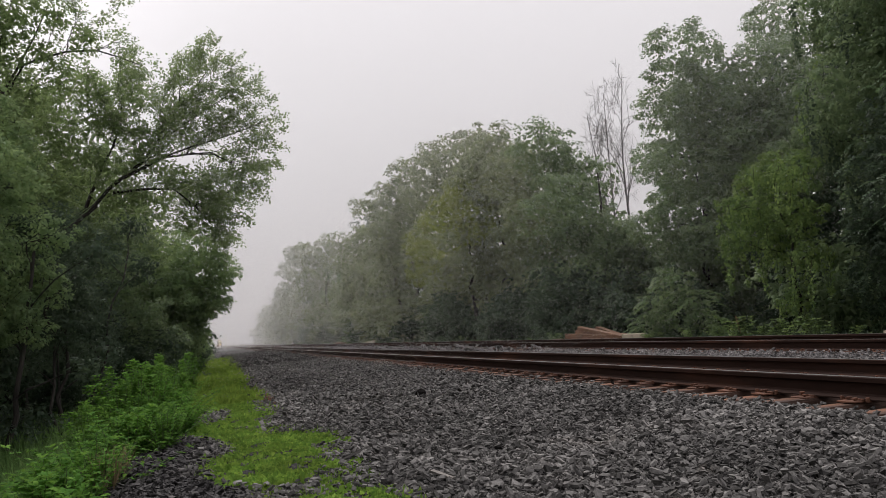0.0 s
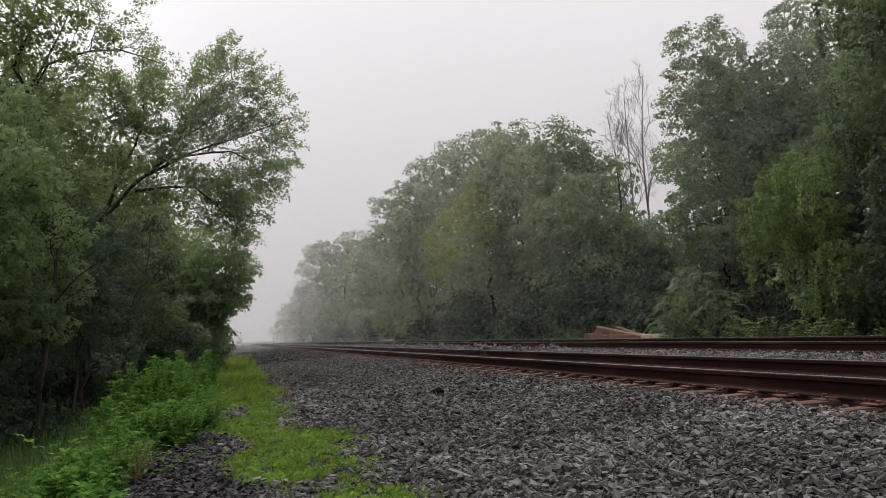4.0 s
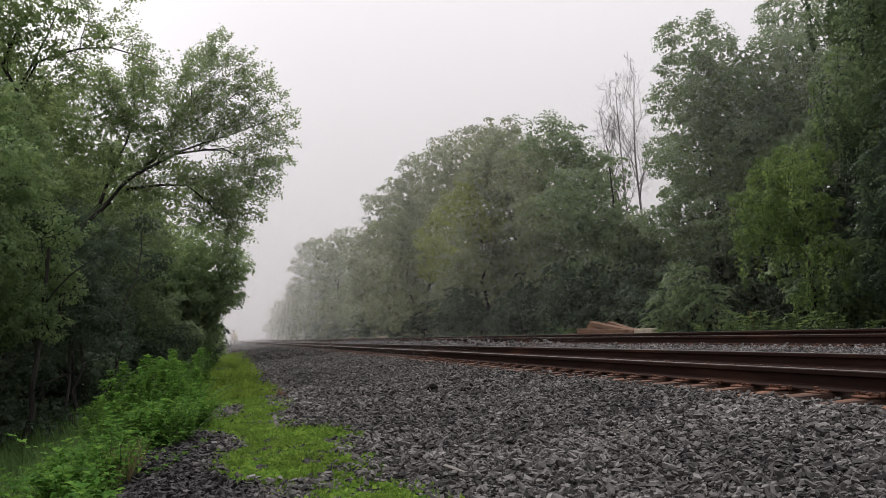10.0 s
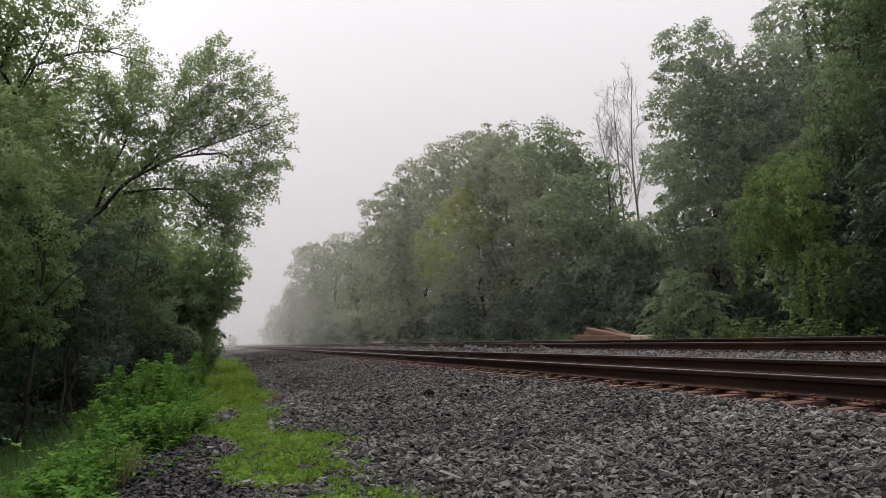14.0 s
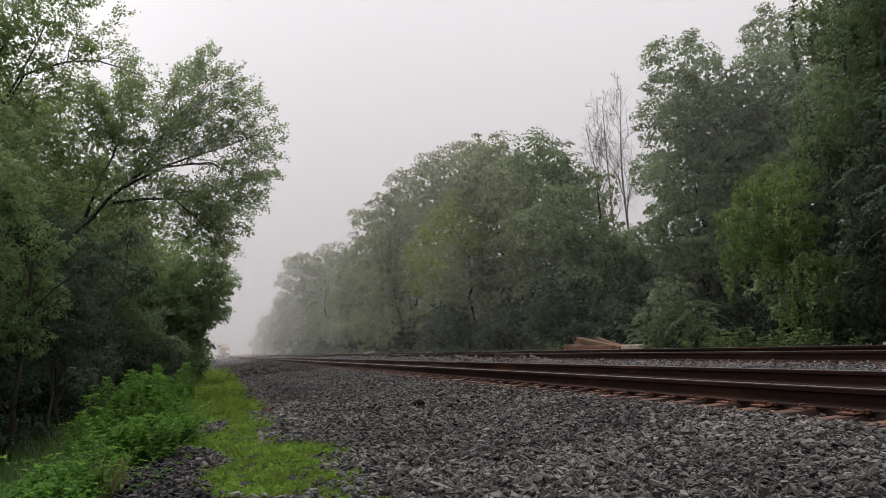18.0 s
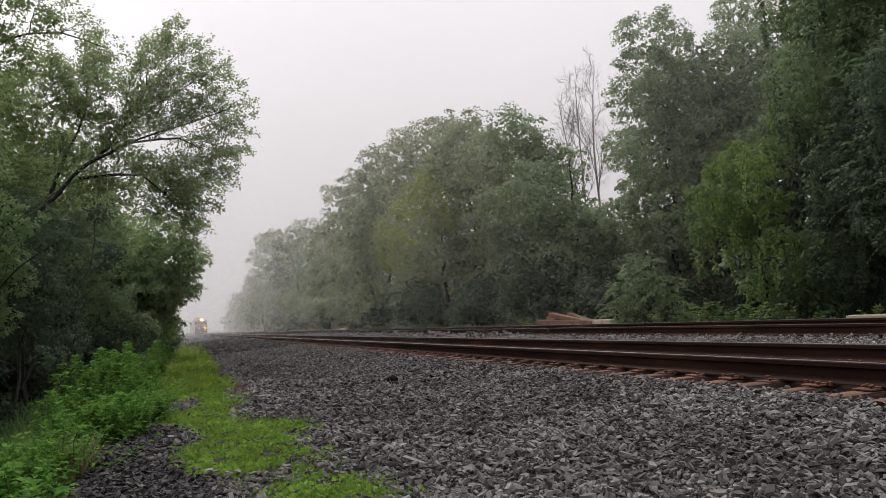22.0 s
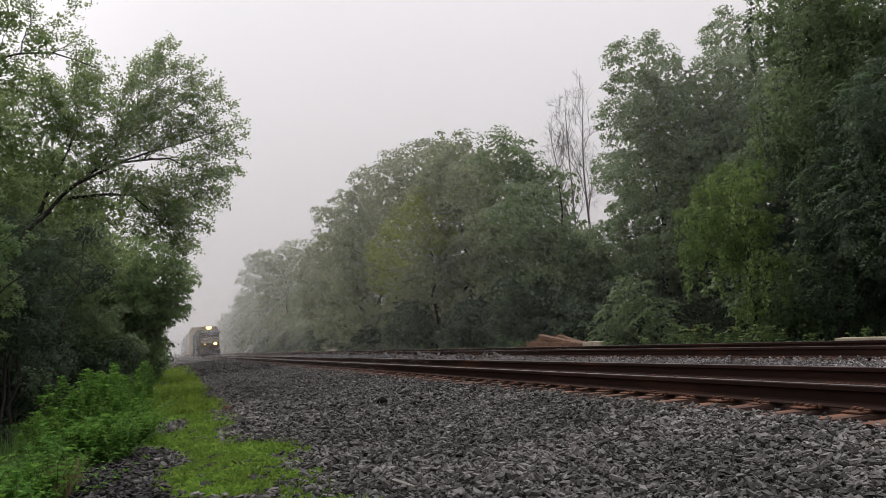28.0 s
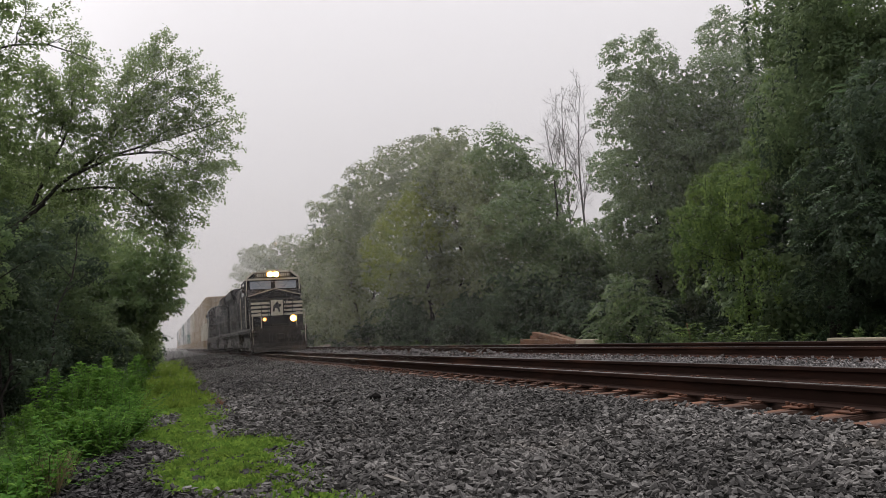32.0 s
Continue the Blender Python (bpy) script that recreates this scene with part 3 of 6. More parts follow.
MAPLE_TIPS = [(0.9, 25.4, 10.1, 0.17), (0.5, 25.2, 10.1, 0.17), (-0.1, 23.8, 9.6, 0.16), (-0.8, 25.1, 9.8, 0.16), (-1.7, 24.4, 9.3, 0.16), (1.9, 25.4, 9.2, 0.17), (1.7, 24.9, 9.2, 0.17), (1.4, 25.8, 9.9, 0.17), (2.2, 25.4, 8.6, 0.17), (2.5, 25.7, 8.2, 0.17), (2.3, 24.6, 7.4, 0.17), (2.3, 25.4, 7.1, 0.17), (2.4, 25.6, 6.6, 0.17), (2.0, 25.8, 6.4, 0.17), (1.5, 24.6, 5.8, 0.16), (1.4, 25.8, 5.3, 0.17), (1.0, 25.9, 5.6, 0.17), (0.1, 25.4, 5.8, 0.16), (0.4, 26.1, 5.4, 0.17), (0.8, 26.1, 4.2, 0.17), (0.1, 25.0, 5.4, 0.16), (0.6, 25.1, 4.5, 0.16), (-0.4, 24.2, 5.7, 0.16), (-2.5, 25.8, 9.6, 0.16), (-3.3, 26.1, 9.1, 0.16), (1.4, 24.9, 8.3, 0.17), (0.8, 25.5, 9.0, 0.17), (1.7, 25.5, 7.6, 0.17), (-0.1, 25.6, 9.2, 0.17), (-1.0, 24.2, 8.6, 0.16), (1.0, 25.7, 7.0, 0.17), (1.4, 25.2, 6.3, 0.17), (0.3, 25.4, 7.8, 0.17), (-0.5, 24.8, 8.1, 0.16), (-1.5, 25.3, 8.6, 0.16), (-0.1, 25.7, 4.8, 0.17), (0.3, 25.3, 4.0, 0.16), (-1.9, 25.5, 7.7, 0.16), (-1.0, 23.9, 6.9, 0.15), (-2.6, 24.2, 7.8, 0.15)]
TALL_HUB = [(-4.1, 20.9, 8.2, 0.14)]
TALL_TIPS = [(-1.5, 21.4, 8.7, 0.14), (-1.7, 20.3, 8.6, 0.13), (-2.0, 21.4, 9.2, 0.14), (-2.4, 21.3, 8.6, 0.14), (-1.9, 19.9, 7.8, 0.13), (-2.9, 20.9, 9.6, 0.13), (-2.3, 20.3, 9.1, 0.13), (-1.9, 19.9, 9.4, 0.13), (-3.1, 20.1, 9.7, 0.13), (-2.6, 20.6, 8.8, 0.13)]
TALL_L = [(-4.3, 20.2, 9.2, 0.77), (-3.4, 20.3, 9.1, 0.45), (-2.7, 19.9, 8.4, 0.36), (-4.8, 20.9, 8.4, 0.71), (-3.8, 20.7, 8.2, 0.49), (-4.2, 21.3, 7.5, 0.61), (-3.3, 21.2, 7.9, 0.53), (-4.6, 20.4, 6.7, 0.62), (-4.5, 22.0, 11.4, 1.15), (-2.9, 19.8, 10.1, 0.70), (-5.5, 20.8, 9.1, 1.12)]
EDGE = [(0.3, 32.5, 3.8, 0.67), (-0.0, 32.8, 2.8, 0.79), (-0.5, 32.1, 4.5, 0.95), (-1.6, 33.8, 4.1, 1.18), (-0.8, 32.7, 2.3, 0.96), (-1.8, 31.9, 2.6, 1.15), (0.7, 33.3, 3.5, 0.40), (0.1, 32.0, 2.3, 0.45), (-1.0, 33.1, 1.2, 0.79), (-0.9, 32.6, 1.2, 0.55), (-2.7, 33.2, 3.9, 1.04), (-0.8, 34.1, 2.0, 0.57), (-1.1, 33.8, 0.9, 0.61), (-1.5, 32.8, 0.5, 0.59)]
LOW_L = [(-2.6, 27.8, 4.3, 0.87), (-3.6, 27.3, 4.5, 0.84), (-2.2, 26.7, 1.8, 0.83), (-2.9, 26.1, 3.2, 0.81), (-1.4, 27.2, 1.0, 0.57), (-4.4, 27.1, 4.9, 0.74)]
NEAR_L = [(-3.7, 17.1, 3.4, 0.63), (-3.5, 17.1, 2.4, 0.57), (-3.7, 16.3, 1.5, 0.59), (-2.8, 15.6, 2.9, 0.36), (-3.1, 16.9, 2.0, 0.39), (-3.9, 14.8, 4.0, 0.79), (-4.1, 15.1, 2.6, 0.89), (-3.6, 16.2, 4.8, 0.54), (-4.0, 16.3, 5.5, 0.60), (-3.2, 15.1, 3.7, 0.43), (-4.2, 16.3, 1.5, 0.74), (-3.4, 16.9, 1.2, 0.34)]
BACK_L = [(-8.2, 41.7, 6.7, 1.68), (-6.3, 41.8, 4.9, 1.70), (-4.7, 41.3, 3.0, 1.41), (-8.3, 41.5, 3.3, 1.66), (-3.2, 43.1, 4.2, 1.20), (-6.8, 41.7, 2.4, 1.40), (-11.1, 43.1, 4.7, 2.26), (-9.8, 43.0, 9.2, 1.73), (-2.1, 42.2, 2.6, 1.18), (-6.9, 41.4, 9.1, 1.41), (-5.3, 43.1, 6.8, 1.48)]


def crown(lobes, leaf, density, droop, name, parent, material, label=""):
    """Rounded clumps of leaves set round each mass of the crown, with creases between them and coarser leaves inside. leaf: length in metres."""
    C, A, S, L, W = [], [], [], [], []

    def add(c, nrm, want, lf):
        a = unit(want - nrm * (want * nrm).sum(-1, keepdims=True))
        n = c.size // 3
        C.append(c.reshape(-1, 3)), A.append(a.reshape(-1, 3)), S.append(np.cross(nrm, a).reshape(-1, 3))
        L.append(lf * rng.uniform(0.7, 1.3, n)), W.append(lf * rng.uniform(0.5, 0.9, n))

    for x, y, z, r, *coarse in lobes:
        lf = leaf * (coarse[0] if coarse else 1.0)
        rc = min(max(2.6 * lf, 0.27 * r), 0.5 * r)
        m = max(8, int(2.8 * (r / rc) ** 2))
        per = max(8, int(density * 0.42 * (rc / lf) ** 2))
        up = 1 - 2 * (np.arange(m) + 0.5) / m
        turn = 2.39996 * np.arange(m) + rng.uniform(0, 6.28)
        d = unit(np.stack([np.sqrt(1 - up * up) * np.cos(turn), np.sqrt(1 - up * up) * np.sin(turn), up], 1) + rng.normal(0, 0.16, (m, 3)))
        hub = np.array([x, y, z]) + d * (r * rng.uniform(0.66, 1.02, m))[:, None] * np.array([1, 1, 0.94])
        size = rc * rng.uniform(0.65, 1.35, m)
        e = unit(rng.normal(0, 1, (m, per, 3)) + np.array([0, 0, 0.4]) + 0.6 * d[:, None])
        c = hub[:, None] + e * (size[:, None] * rng.uniform(0.5, 1.1, (m, per)))[..., None] * np.array([1.1, 1.1, 0.72])
        add(c, unit(e + np.array([0, 0, 0.25]) + rng.normal(0, 0.36, (m, per, 3))),
            e * np.array([1, 1, 0.3]) + d[:, None] * 0.4 + np.array([0, 0, -0.2 - droop]) + rng.normal(0, 0.6, (m, per, 3)), lf)
        n = int(1.5 * (r / lf) ** 2)
        e = unit(rng.normal(0, 1, (n, 3)))
        add(np.array([x, y, z]) + e * (0.72 * r * rng.random(n) ** 0.4)[:, None], unit(e + rng.normal(0, 0.5, (n, 3))), rng.normal(0, 1, (n, 3)), lf * 2.0)
    V, F = blades(np.concatenate(C), np.concatenate(A), np.concatenate(S), np.concatenate(L), np.concatenate(W))
    ob = under(new(name, fast_mesh(name, V, F, material)), parent)
    return tagged(ob, label) if label else ob


def apart(lobes, k=0.84):
    """The same masses a little smaller, so that dark creases part them."""
    return [(x, y, z, r * k) for x, y, z, r in lobes]


def filled(lobes, back):
    """The same crown with lower, inner masses of leaves behind those at its face."""
    return lobes + [(x + back * rng.uniform(0.7, 1.3), y + rng.uniform(-1, 1) * r * 0.6, max(0.5, z - 1.15 * r), r * 1.05, 1.7) for x, y, z, r in lobes if z > 1.5]


def tree(name, base, lobes, leaf, density, material, label, category="tree", droop=0.3, trunk=0.16, lean=None, bark=None, group="", rise=0.82):
    """A tapered trunk, limbs to every mass of leaves, thin branches, and the leaves."""
    thing = tagged(new(name), label, category, group)
    bx, by = base
    bz = float(land(bx, by)) - 0.12
    thing.location = (bx, by, bz)
    rel = [(x - bx, y - by, z - bz, *more) for x, y, z, *more in lobes]
    top = max(q[2] for q in rel)
    cx = sum(q[0] for q in rel) / len(rel) if lean is None else lean[0]
    cy = sum(q[1] for q in rel) / len(rel) if lean is None else lean[1]
    stem = bend((0, 0, 0), (cx * 0.7, cy * 0.7, top * rise), 0.0, trunk, trunk * 0.16, 9, 0.10)
    stem[0] = (stem[0][0], trunk * 1.35)
    bark = bark or M_BARK
    limbs = [stem]
    nodes = [(p, pr) for p, pr in stem[2:]]
    for x, y, z, r, *_ in sorted(rel, key=lambda q: min(math.dist(n[0], q[:3]) for n in stem[2:])):
        goal = np.array([x, y, z])
        p, pr = min(nodes, key=lambda q: math.dist(q[0], goal) + 1.6 * max(0.0, q[0][2] - z + 0.3) - 2.0 * q[1])
        r0 = min(pr * 0.7, 0.016 + 0.016 * math.dist(p, goal) ** 0.8)
        limb = bend(p, goal, 0.07, r0, max(0.008, r0 * 0.35), 6, 0.2)
        limbs.append(limb)
        nodes += limb[2:]
        for _ in range(4):
            j = rand.randrange(2, len(limb))
            d = unit(rng.normal(0, 1, 3) + np.array([0, 0, 0.3]))
            limbs.append(bend(limb[j][0], goal + d * r * 0.9, 0.03, limb[j][1] * 0.6, 0.006, 3, 0.2))
    V, F = tubes(limbs, 4)
    under(new("trunk", fast_mesh("trunk", V, F, bark, True)), thing)
    crown(rel, leaf, density, droop, "crown", thing, material)
    return thing


def sprays(thing, hub, tips, leaf, material, arch=0.04, every=0.1, mains=(), full=1.0):
    """Long branches that sweep from the hub up and over to their tips, feathered with drooping, leafy twigs."""
    base = np.array(thing.location)
    hub = np.array(hub) - base
    limbs, C, A, S = [], [], [], []
    nodes = [(hub, 0.08)]
    for r0, *bow in mains:
        pts = [np.array(q) - base for q in bow]
        k = len(pts) - 1
        limb = [(q + (rng.normal(0, 0.03, 3) if 0 < i < k else 0), r0 * (1 - 0.8 * i / k)) for i, q in enumerate(pts)]
        limbs.append(limb)
        nodes += [(q, r * 0.6) for q, r in limb]
    for j, tip in enumerate(tips):
        tip = np.array(tip) - base
        goal = hub + (tip - hub) * (0.7 if mains else 0.0 if j < 5 else 0.5)
        start, thick = min(nodes, key=lambda q: math.dist(q[0], goal))
        span = math.dist(start, tip)
        limb = bend(start, tip, arch * rng.uniform(0.5, 1.3), min(thick, 0.01 + 0.008 * span), 0.005, 9, 0.08)
        limbs.append(limb)
        nodes += limb[2:8]
        pts = np.array([p for p, _ in limb])
        for s in np.arange(0.25 if j > 4 else 0.4, 1.0, every / span):
            k = s * (len(pts) - 1)
            i = min(int(k), len(pts) - 2)
            p = pts[i] + (pts[i + 1] - pts[i]) * (k - i)
            d = unit(unit(pts[i + 1] - pts[i]) * 0.8 + rng.normal(0, 0.62, 3) * np.array([1, 1, 0.8]))
            length = rng.uniform(0.4, 1.1) * (1.15 - 0.7 * s)
            end = p + d * length + np.array([0, 0, -0.25 * length])
            if rng.random() < 0.25:
                limbs.append([(p, 0.005), (p + d * length * 0.5 - np.array([0, 0, 0.06 * length]), 0.004), (end, 0.003)])
            n = int((9 + 28 * length) * full)
            q = rng.random((n, 1))
            C.append(p + d * length * q + np.array([0, 0, -0.25 * length]) * q * q + rng.normal(0, 0.05 + 0.04 * length, (n, 3)))
            A.append(unit(d * 0.7 + rng.normal(0, 0.6, (n, 3)) + np.array([0, 0, -0.3])))
            S.append(rng.normal(0, 1, (n, 3)) * np.array([1, 1, 0.4]))
    A, S = np.concatenate(A), np.concatenate(S)
    S = unit(S - A * (S * A).sum(-1, keepdims=True))
    V, F = tubes(limbs, 4)
    under(new("branching", fast_mesh("branching", V, F, M_BARK, True)), thing)
    n = len(A)
    V, F = blades(np.concatenate(C), A, S, leaf * rng.uniform(0.7, 1.3, n), leaf * rng.uniform(0.55, 0.9, n))
    under(new("leafage", fast_mesh("leafage", V, F, material)), thing)


def fronds(name, parent, feet, ways, length, leaflet, material, droop=0.55, pairs=9):
    """Long compound leaves: pairs of leaflets along a drooping midrib."""
    C, A, S = [], [], []
    feet, ways = np.asarray(feet, float), unit(np.asarray(ways, float))
    for f, w in zip(feet, ways):
        L = length * rng.uniform(0.7, 1.2)
        side = unit(np.cross(w, [0, 0, 1.0]))
        for s in np.linspace(0.15, 1.0, pairs):
            p = f + w * L * s + np.array([0, 0, -droop * L * s * s])
            t = unit(w + np.array([0, 0, -2 * droop * s]))
            for k in (-1, 1):
                a = unit(side * k + t * 0.55 + np.array([0, 0, -0.25]) + rng.normal(0, 0.12, 3))
                C.append(p), A.append(a), S.append(unit(np.cross(np.cross(a, t), a)))
    n = len(C)
    V, F = blades(np.array(C), np.array(A), np.array(S), leaflet * rng.uniform(0.8, 1.2, n), leaflet * rng.uniform(0.34, 0.44, n), 0.6)
    return under(new(name, fast_mesh(name, V, F, material)), parent)


def frond_coat(thing, lobes, each, length, leaflet, material, droop=0.55):
    """Compound leaves all round the masses of a crown."""
    feet, ways = [], []
    base = np.array(thing.location)
    for x, y, z, r, *_ in lobes:
        for _ in range(each):
            d = unit(rng.normal(0, 1, 3) + np.array([-0.5, -0.4, 0.25]))
            feet.append(np.array([x, y, z]) - base + d * r * rng.uniform(0.5, 0.95))
            ways.append(d * np.array([1, 1, 0.6]) + np.array([0, 0, 0.25]))
    return fronds("fronds", thing, feet, ways, length, leaflet, material, droop)


def grove(name, lobes, span, leaf, density, material, label, **kw):
    """Several trees in a row: the masses of leaves are shared out by their place along the line."""
    rest = sorted(filled(lobes, 1.6 if lobes[0][0] > 0 else -1.6), key=lambda q: q[1])
    while rest:
        mine = [q for q in rest if q[1] < rest[0][1] + span]
        rest = rest[len(mine):]
        ys, xs = [q[1] for q in mine], [q[0] for q in mine]
        tree(name, (sum(xs) / len(xs) + 0.3, sum(ys) / len(ys)), mine, leaf, density, material, label, group="trees along the line", trunk=0.14 + 0.008 * max(q[2] for q in mine), **kw)


maple = tree("maple_tree", (-6.2, 25.4), MAPLE + MAPLE_LOW, 0.08, 13, M_LEAF_MAPLE, "spreading maple leaning out over the grass verge", droop=0.25, trunk=0.26, lean=(1.9, 0.0), rise=0.5)
MAPLE_LIMBS = [
    (0.15, (-6.0, 25.4, 2.0), (-5.2, 25.4, 3.4), (-4.4, 25.4, 4.2), (-3.97, 25.4, 4.5), (-3.56, 25.4, 4.93), (-3.24, 25.4, 5.2)),
    (0.06, (-3.56, 25.4, 4.93), (-2.77, 25.3, 5.87), (-2.04, 25.3, 6.35), (-1.29, 25.3, 6.73), (-0.54, 25.3, 6.83), (0.21, 25.3, 6.88), (0.77, 25.2, 6.52), (1.21, 25.2, 5.72)),
    (0.06, (-2.87, 25.4, 5.78), (-2.02, 25.6, 6.64), (-1.54, 25.6, 7.22), (-0.85, 25.6, 8.2), (-0.25, 25.6, 9.1), (0.26, 25.6, 9.8)),
    (0.06, (-3.58, 25.5, 5.2), (-3.2, 25.6, 6.36), (-2.81, 25.7, 7.13), (-2.6, 25.7, 7.9), (-2.48, 25.7, 8.78)),
    (0.05, (-2.77, 25.3, 5.6), (-1.7, 25.2, 5.76), (-0.97, 25.2, 5.65), (-0.43, 25.2, 5.15), (0.1, 25.2, 4.55)),
    (0.035, (-1.29, 25.3, 6.73), (-0.34, 25.4, 7.13), (0.52, 25.4, 7.37), (1.41, 25.4, 7.73), (2.07, 25.4, 8.04)),
    (0.035, (-1.54, 25.6, 7.22), (-0.68, 25.6, 7.82), (0.2, 25.6, 8.53), (1.09, 25.6, 9.04)),
]
sprays(maple, MAPLE_HUB[0][:3], [q[:3] for q in MAPLE_TIPS] + [(x + rng.normal(0, 0.4), y - rng.uniform(0.2, 1.6), z + rng.normal(0, 0.35)) for x, y, z, _ in MAPLE_TIPS if x < 1.6], 0.085, M_LEAF_MAPLE, mains=MAPLE_LIMBS, full=1.5)
tall = tree("deciduous_tree", (-6.3, 21.5), TALL_L, 0.085, 11, M_LEAF_MAPLE, "tall thin-leaved tree with long bare-tipped branches", trunk=0.2)
TALL_LIMBS = [
    (0.05, (-5.6, 21.2, 6.0), (-4.78, 21.0, 7.4), (-4.33, 21.0, 8.1), (-3.91, 21.0, 8.3), (-3.26, 21.0, 8.51), (-2.6, 21.0, 8.57), (-2.01, 21.0, 8.39), (-1.57, 21.0, 8.2)),
    (0.045, (-5.2, 21.1, 6.7), (-4.5, 21.1, 8.0), (-4.07, 21.0, 8.9), (-3.7, 21.0, 9.8)),
]
sprays(tall, TALL_HUB[0][:3], [q[:3] for q in TALL_TIPS], 0.075, M_LEAF_MAPLE, 0.06, 0.16, mains=TALL_LIMBS, full=1.3)
HAZY = [(-6.9, 29.5, 7.4, 1.3), (-5.2, 29.5, 8.6, 1.2), (-5.1, 29.5, 6.6, 1.3), (-3.7, 29.5, 7.2, 1.0), (-6.4, 29.5, 9.6, 1.2), (-7.3, 29.5, 11.0, 1.3), (-6.2, 29.5, 5.4, 1.3), (-2.9, 29.5, 5.7, 1.0), (-4.3, 29.5, 5.3, 1.2), (-7.6, 29.5, 5.6, 1.3), (-2.0, 29.5, 4.6, 0.9)]
tree("deciduous_tree", (-6.6, 29.8), HAZY, 0.095, 11, M_LEAF_MAPLE, "green tree behind the maple, pale with fog", trunk=0.18)
tree("deciduous_tree", (-2.2, 33.2), filled([(x, y, z, r * 1.12) for x, y, z, r in EDGE], -1.2), 0.115, 26, M_LEAF_FRESH, "dense dark green tree at the edge of the verge", trunk=0.16)
tree("deciduous_tree", (-3.6, 27.4), filled(LOW_L, -1.2), 0.1, 20, M_LEAF, "low green tree in the shade of the maple", trunk=0.1)
tree("deciduous_tree", (-4.6, 16.8), filled(NEAR_L, -1.0), 0.07, 20, M_LEAF_FRESH, "leafy young tree at the edge of the wood", trunk=0.1)
# Inner trees on the left, the depth's shade put into their leaf colour.
grove("deciduous_tree", BACK_L, 9, 0.16, 20, M_LEAF_DARK_SHADE, "tree deep in the foggy wood, coloured dark for shade")

tree("deciduous_tree", (19.4, 27.2), filled(apart(TALL_A, 0.95), 1.6), 0.125, 22, M_LEAF, "tall full-crowned green tree beyond the tracks", trunk=0.24)
tree("deciduous_tree", (22.0, 24.4), TALL_B, 0.115, 18, M_LEAF, "tall open-crowned tree with gaps of sky", trunk=0.22)
tree("deciduous_tree", (17.6, 16.4), filled(TALL_C, 1.4), 0.1, 20, M_LEAF, "tall tree hung with bright green vines", trunk=0.22)
heaven = tree("deciduous_tree", (16.6, 13.2), filled(TALL_D, 1.4), 0.09, 20, M_LEAF_DARK_SHADE, "dark broad-leaved tree with drooping branches", trunk=0.18, droop=0.5)
# Trees behind the front row, leaves darkened to give the shaded interior.
grove("deciduous_tree", BACK_B, 5, 0.24, 18, M_LEAF_DARK_SHADE, "tall tree in the depth of the wood, coloured dark for shade")
grove("deciduous_tree", BACK_A, 6, 0.24, 18, M_LEAF_DARK_SHADE, "tree in the depth of the wood, coloured dark for shade")
tree("vine_thicket", (16.0, 17.6), [(x, y, z, r * 0.95) for x, y, z, r in VINE], 0.085, 15, M_LEAF_VINE, "small tree smothered in bright green climbing vines", droop=0.8, trunk=0.1)
frond_coat(heaven, TALL_D, 22, 0.62, 0.115, M_HEAVEN, 0.6)
sumac = tree("shrub", (16.0, 23.8), SUMAC, 0.14, 8, M_LEAF, "broad-leaved green shrub beyond the second track", "shrub", droop=0.4, trunk=0.05)
frond_coat(sumac, SUMAC, 26, 0.62, 0.17, M_SUMAC, 0.6)
grove("deciduous_tree", apart(GROVE_A, 0.93), 6, 0.165, 19, M_LEAF, "rounded green tree in the hazy tree line")
grove("deciduous_tree", apart(GROVE_B, 0.9), 7, 0.2, 19, M_LEAF_OLIVE, "rounded green tree in the hazy tree line")
grove("deciduous_tree", apart(LIME), 7, 0.2, 18, M_LEAF_LIME, "yellow-green tree standing out of the tree line")
grove("deciduous_tree", apart(LIME_LOW, 0.95), 7, 0.22, 18, M_LEAF_OLIVE, "low green tree under a yellow-green one")
grove("deciduous_tree", apart(GROVE_C, 0.94), 9, 0.26, 18, M_LEAF_OLIVE, "tall green tree at the back of the tree line")
grove("deciduous_tree", apart(GROVE_D, 0.97), 10, 0.3, 20, M_LEAF_OLIVE, "green tree in the foggy tree line")
grove("deciduous_tree", FAR_A, 18, 0.4, 22, M_LEAF_OLIVE, "pale tree far off in the fog")
grove("deciduous_tree", FAR_B, 30, 0.62, 22, M_LEAF_OLIVE, "faint tree far off in thick fog")

# ================= the train =================
TRAIN = []


def keyed(ob, back):
    TRAIN.append((ob, back))
    return ob


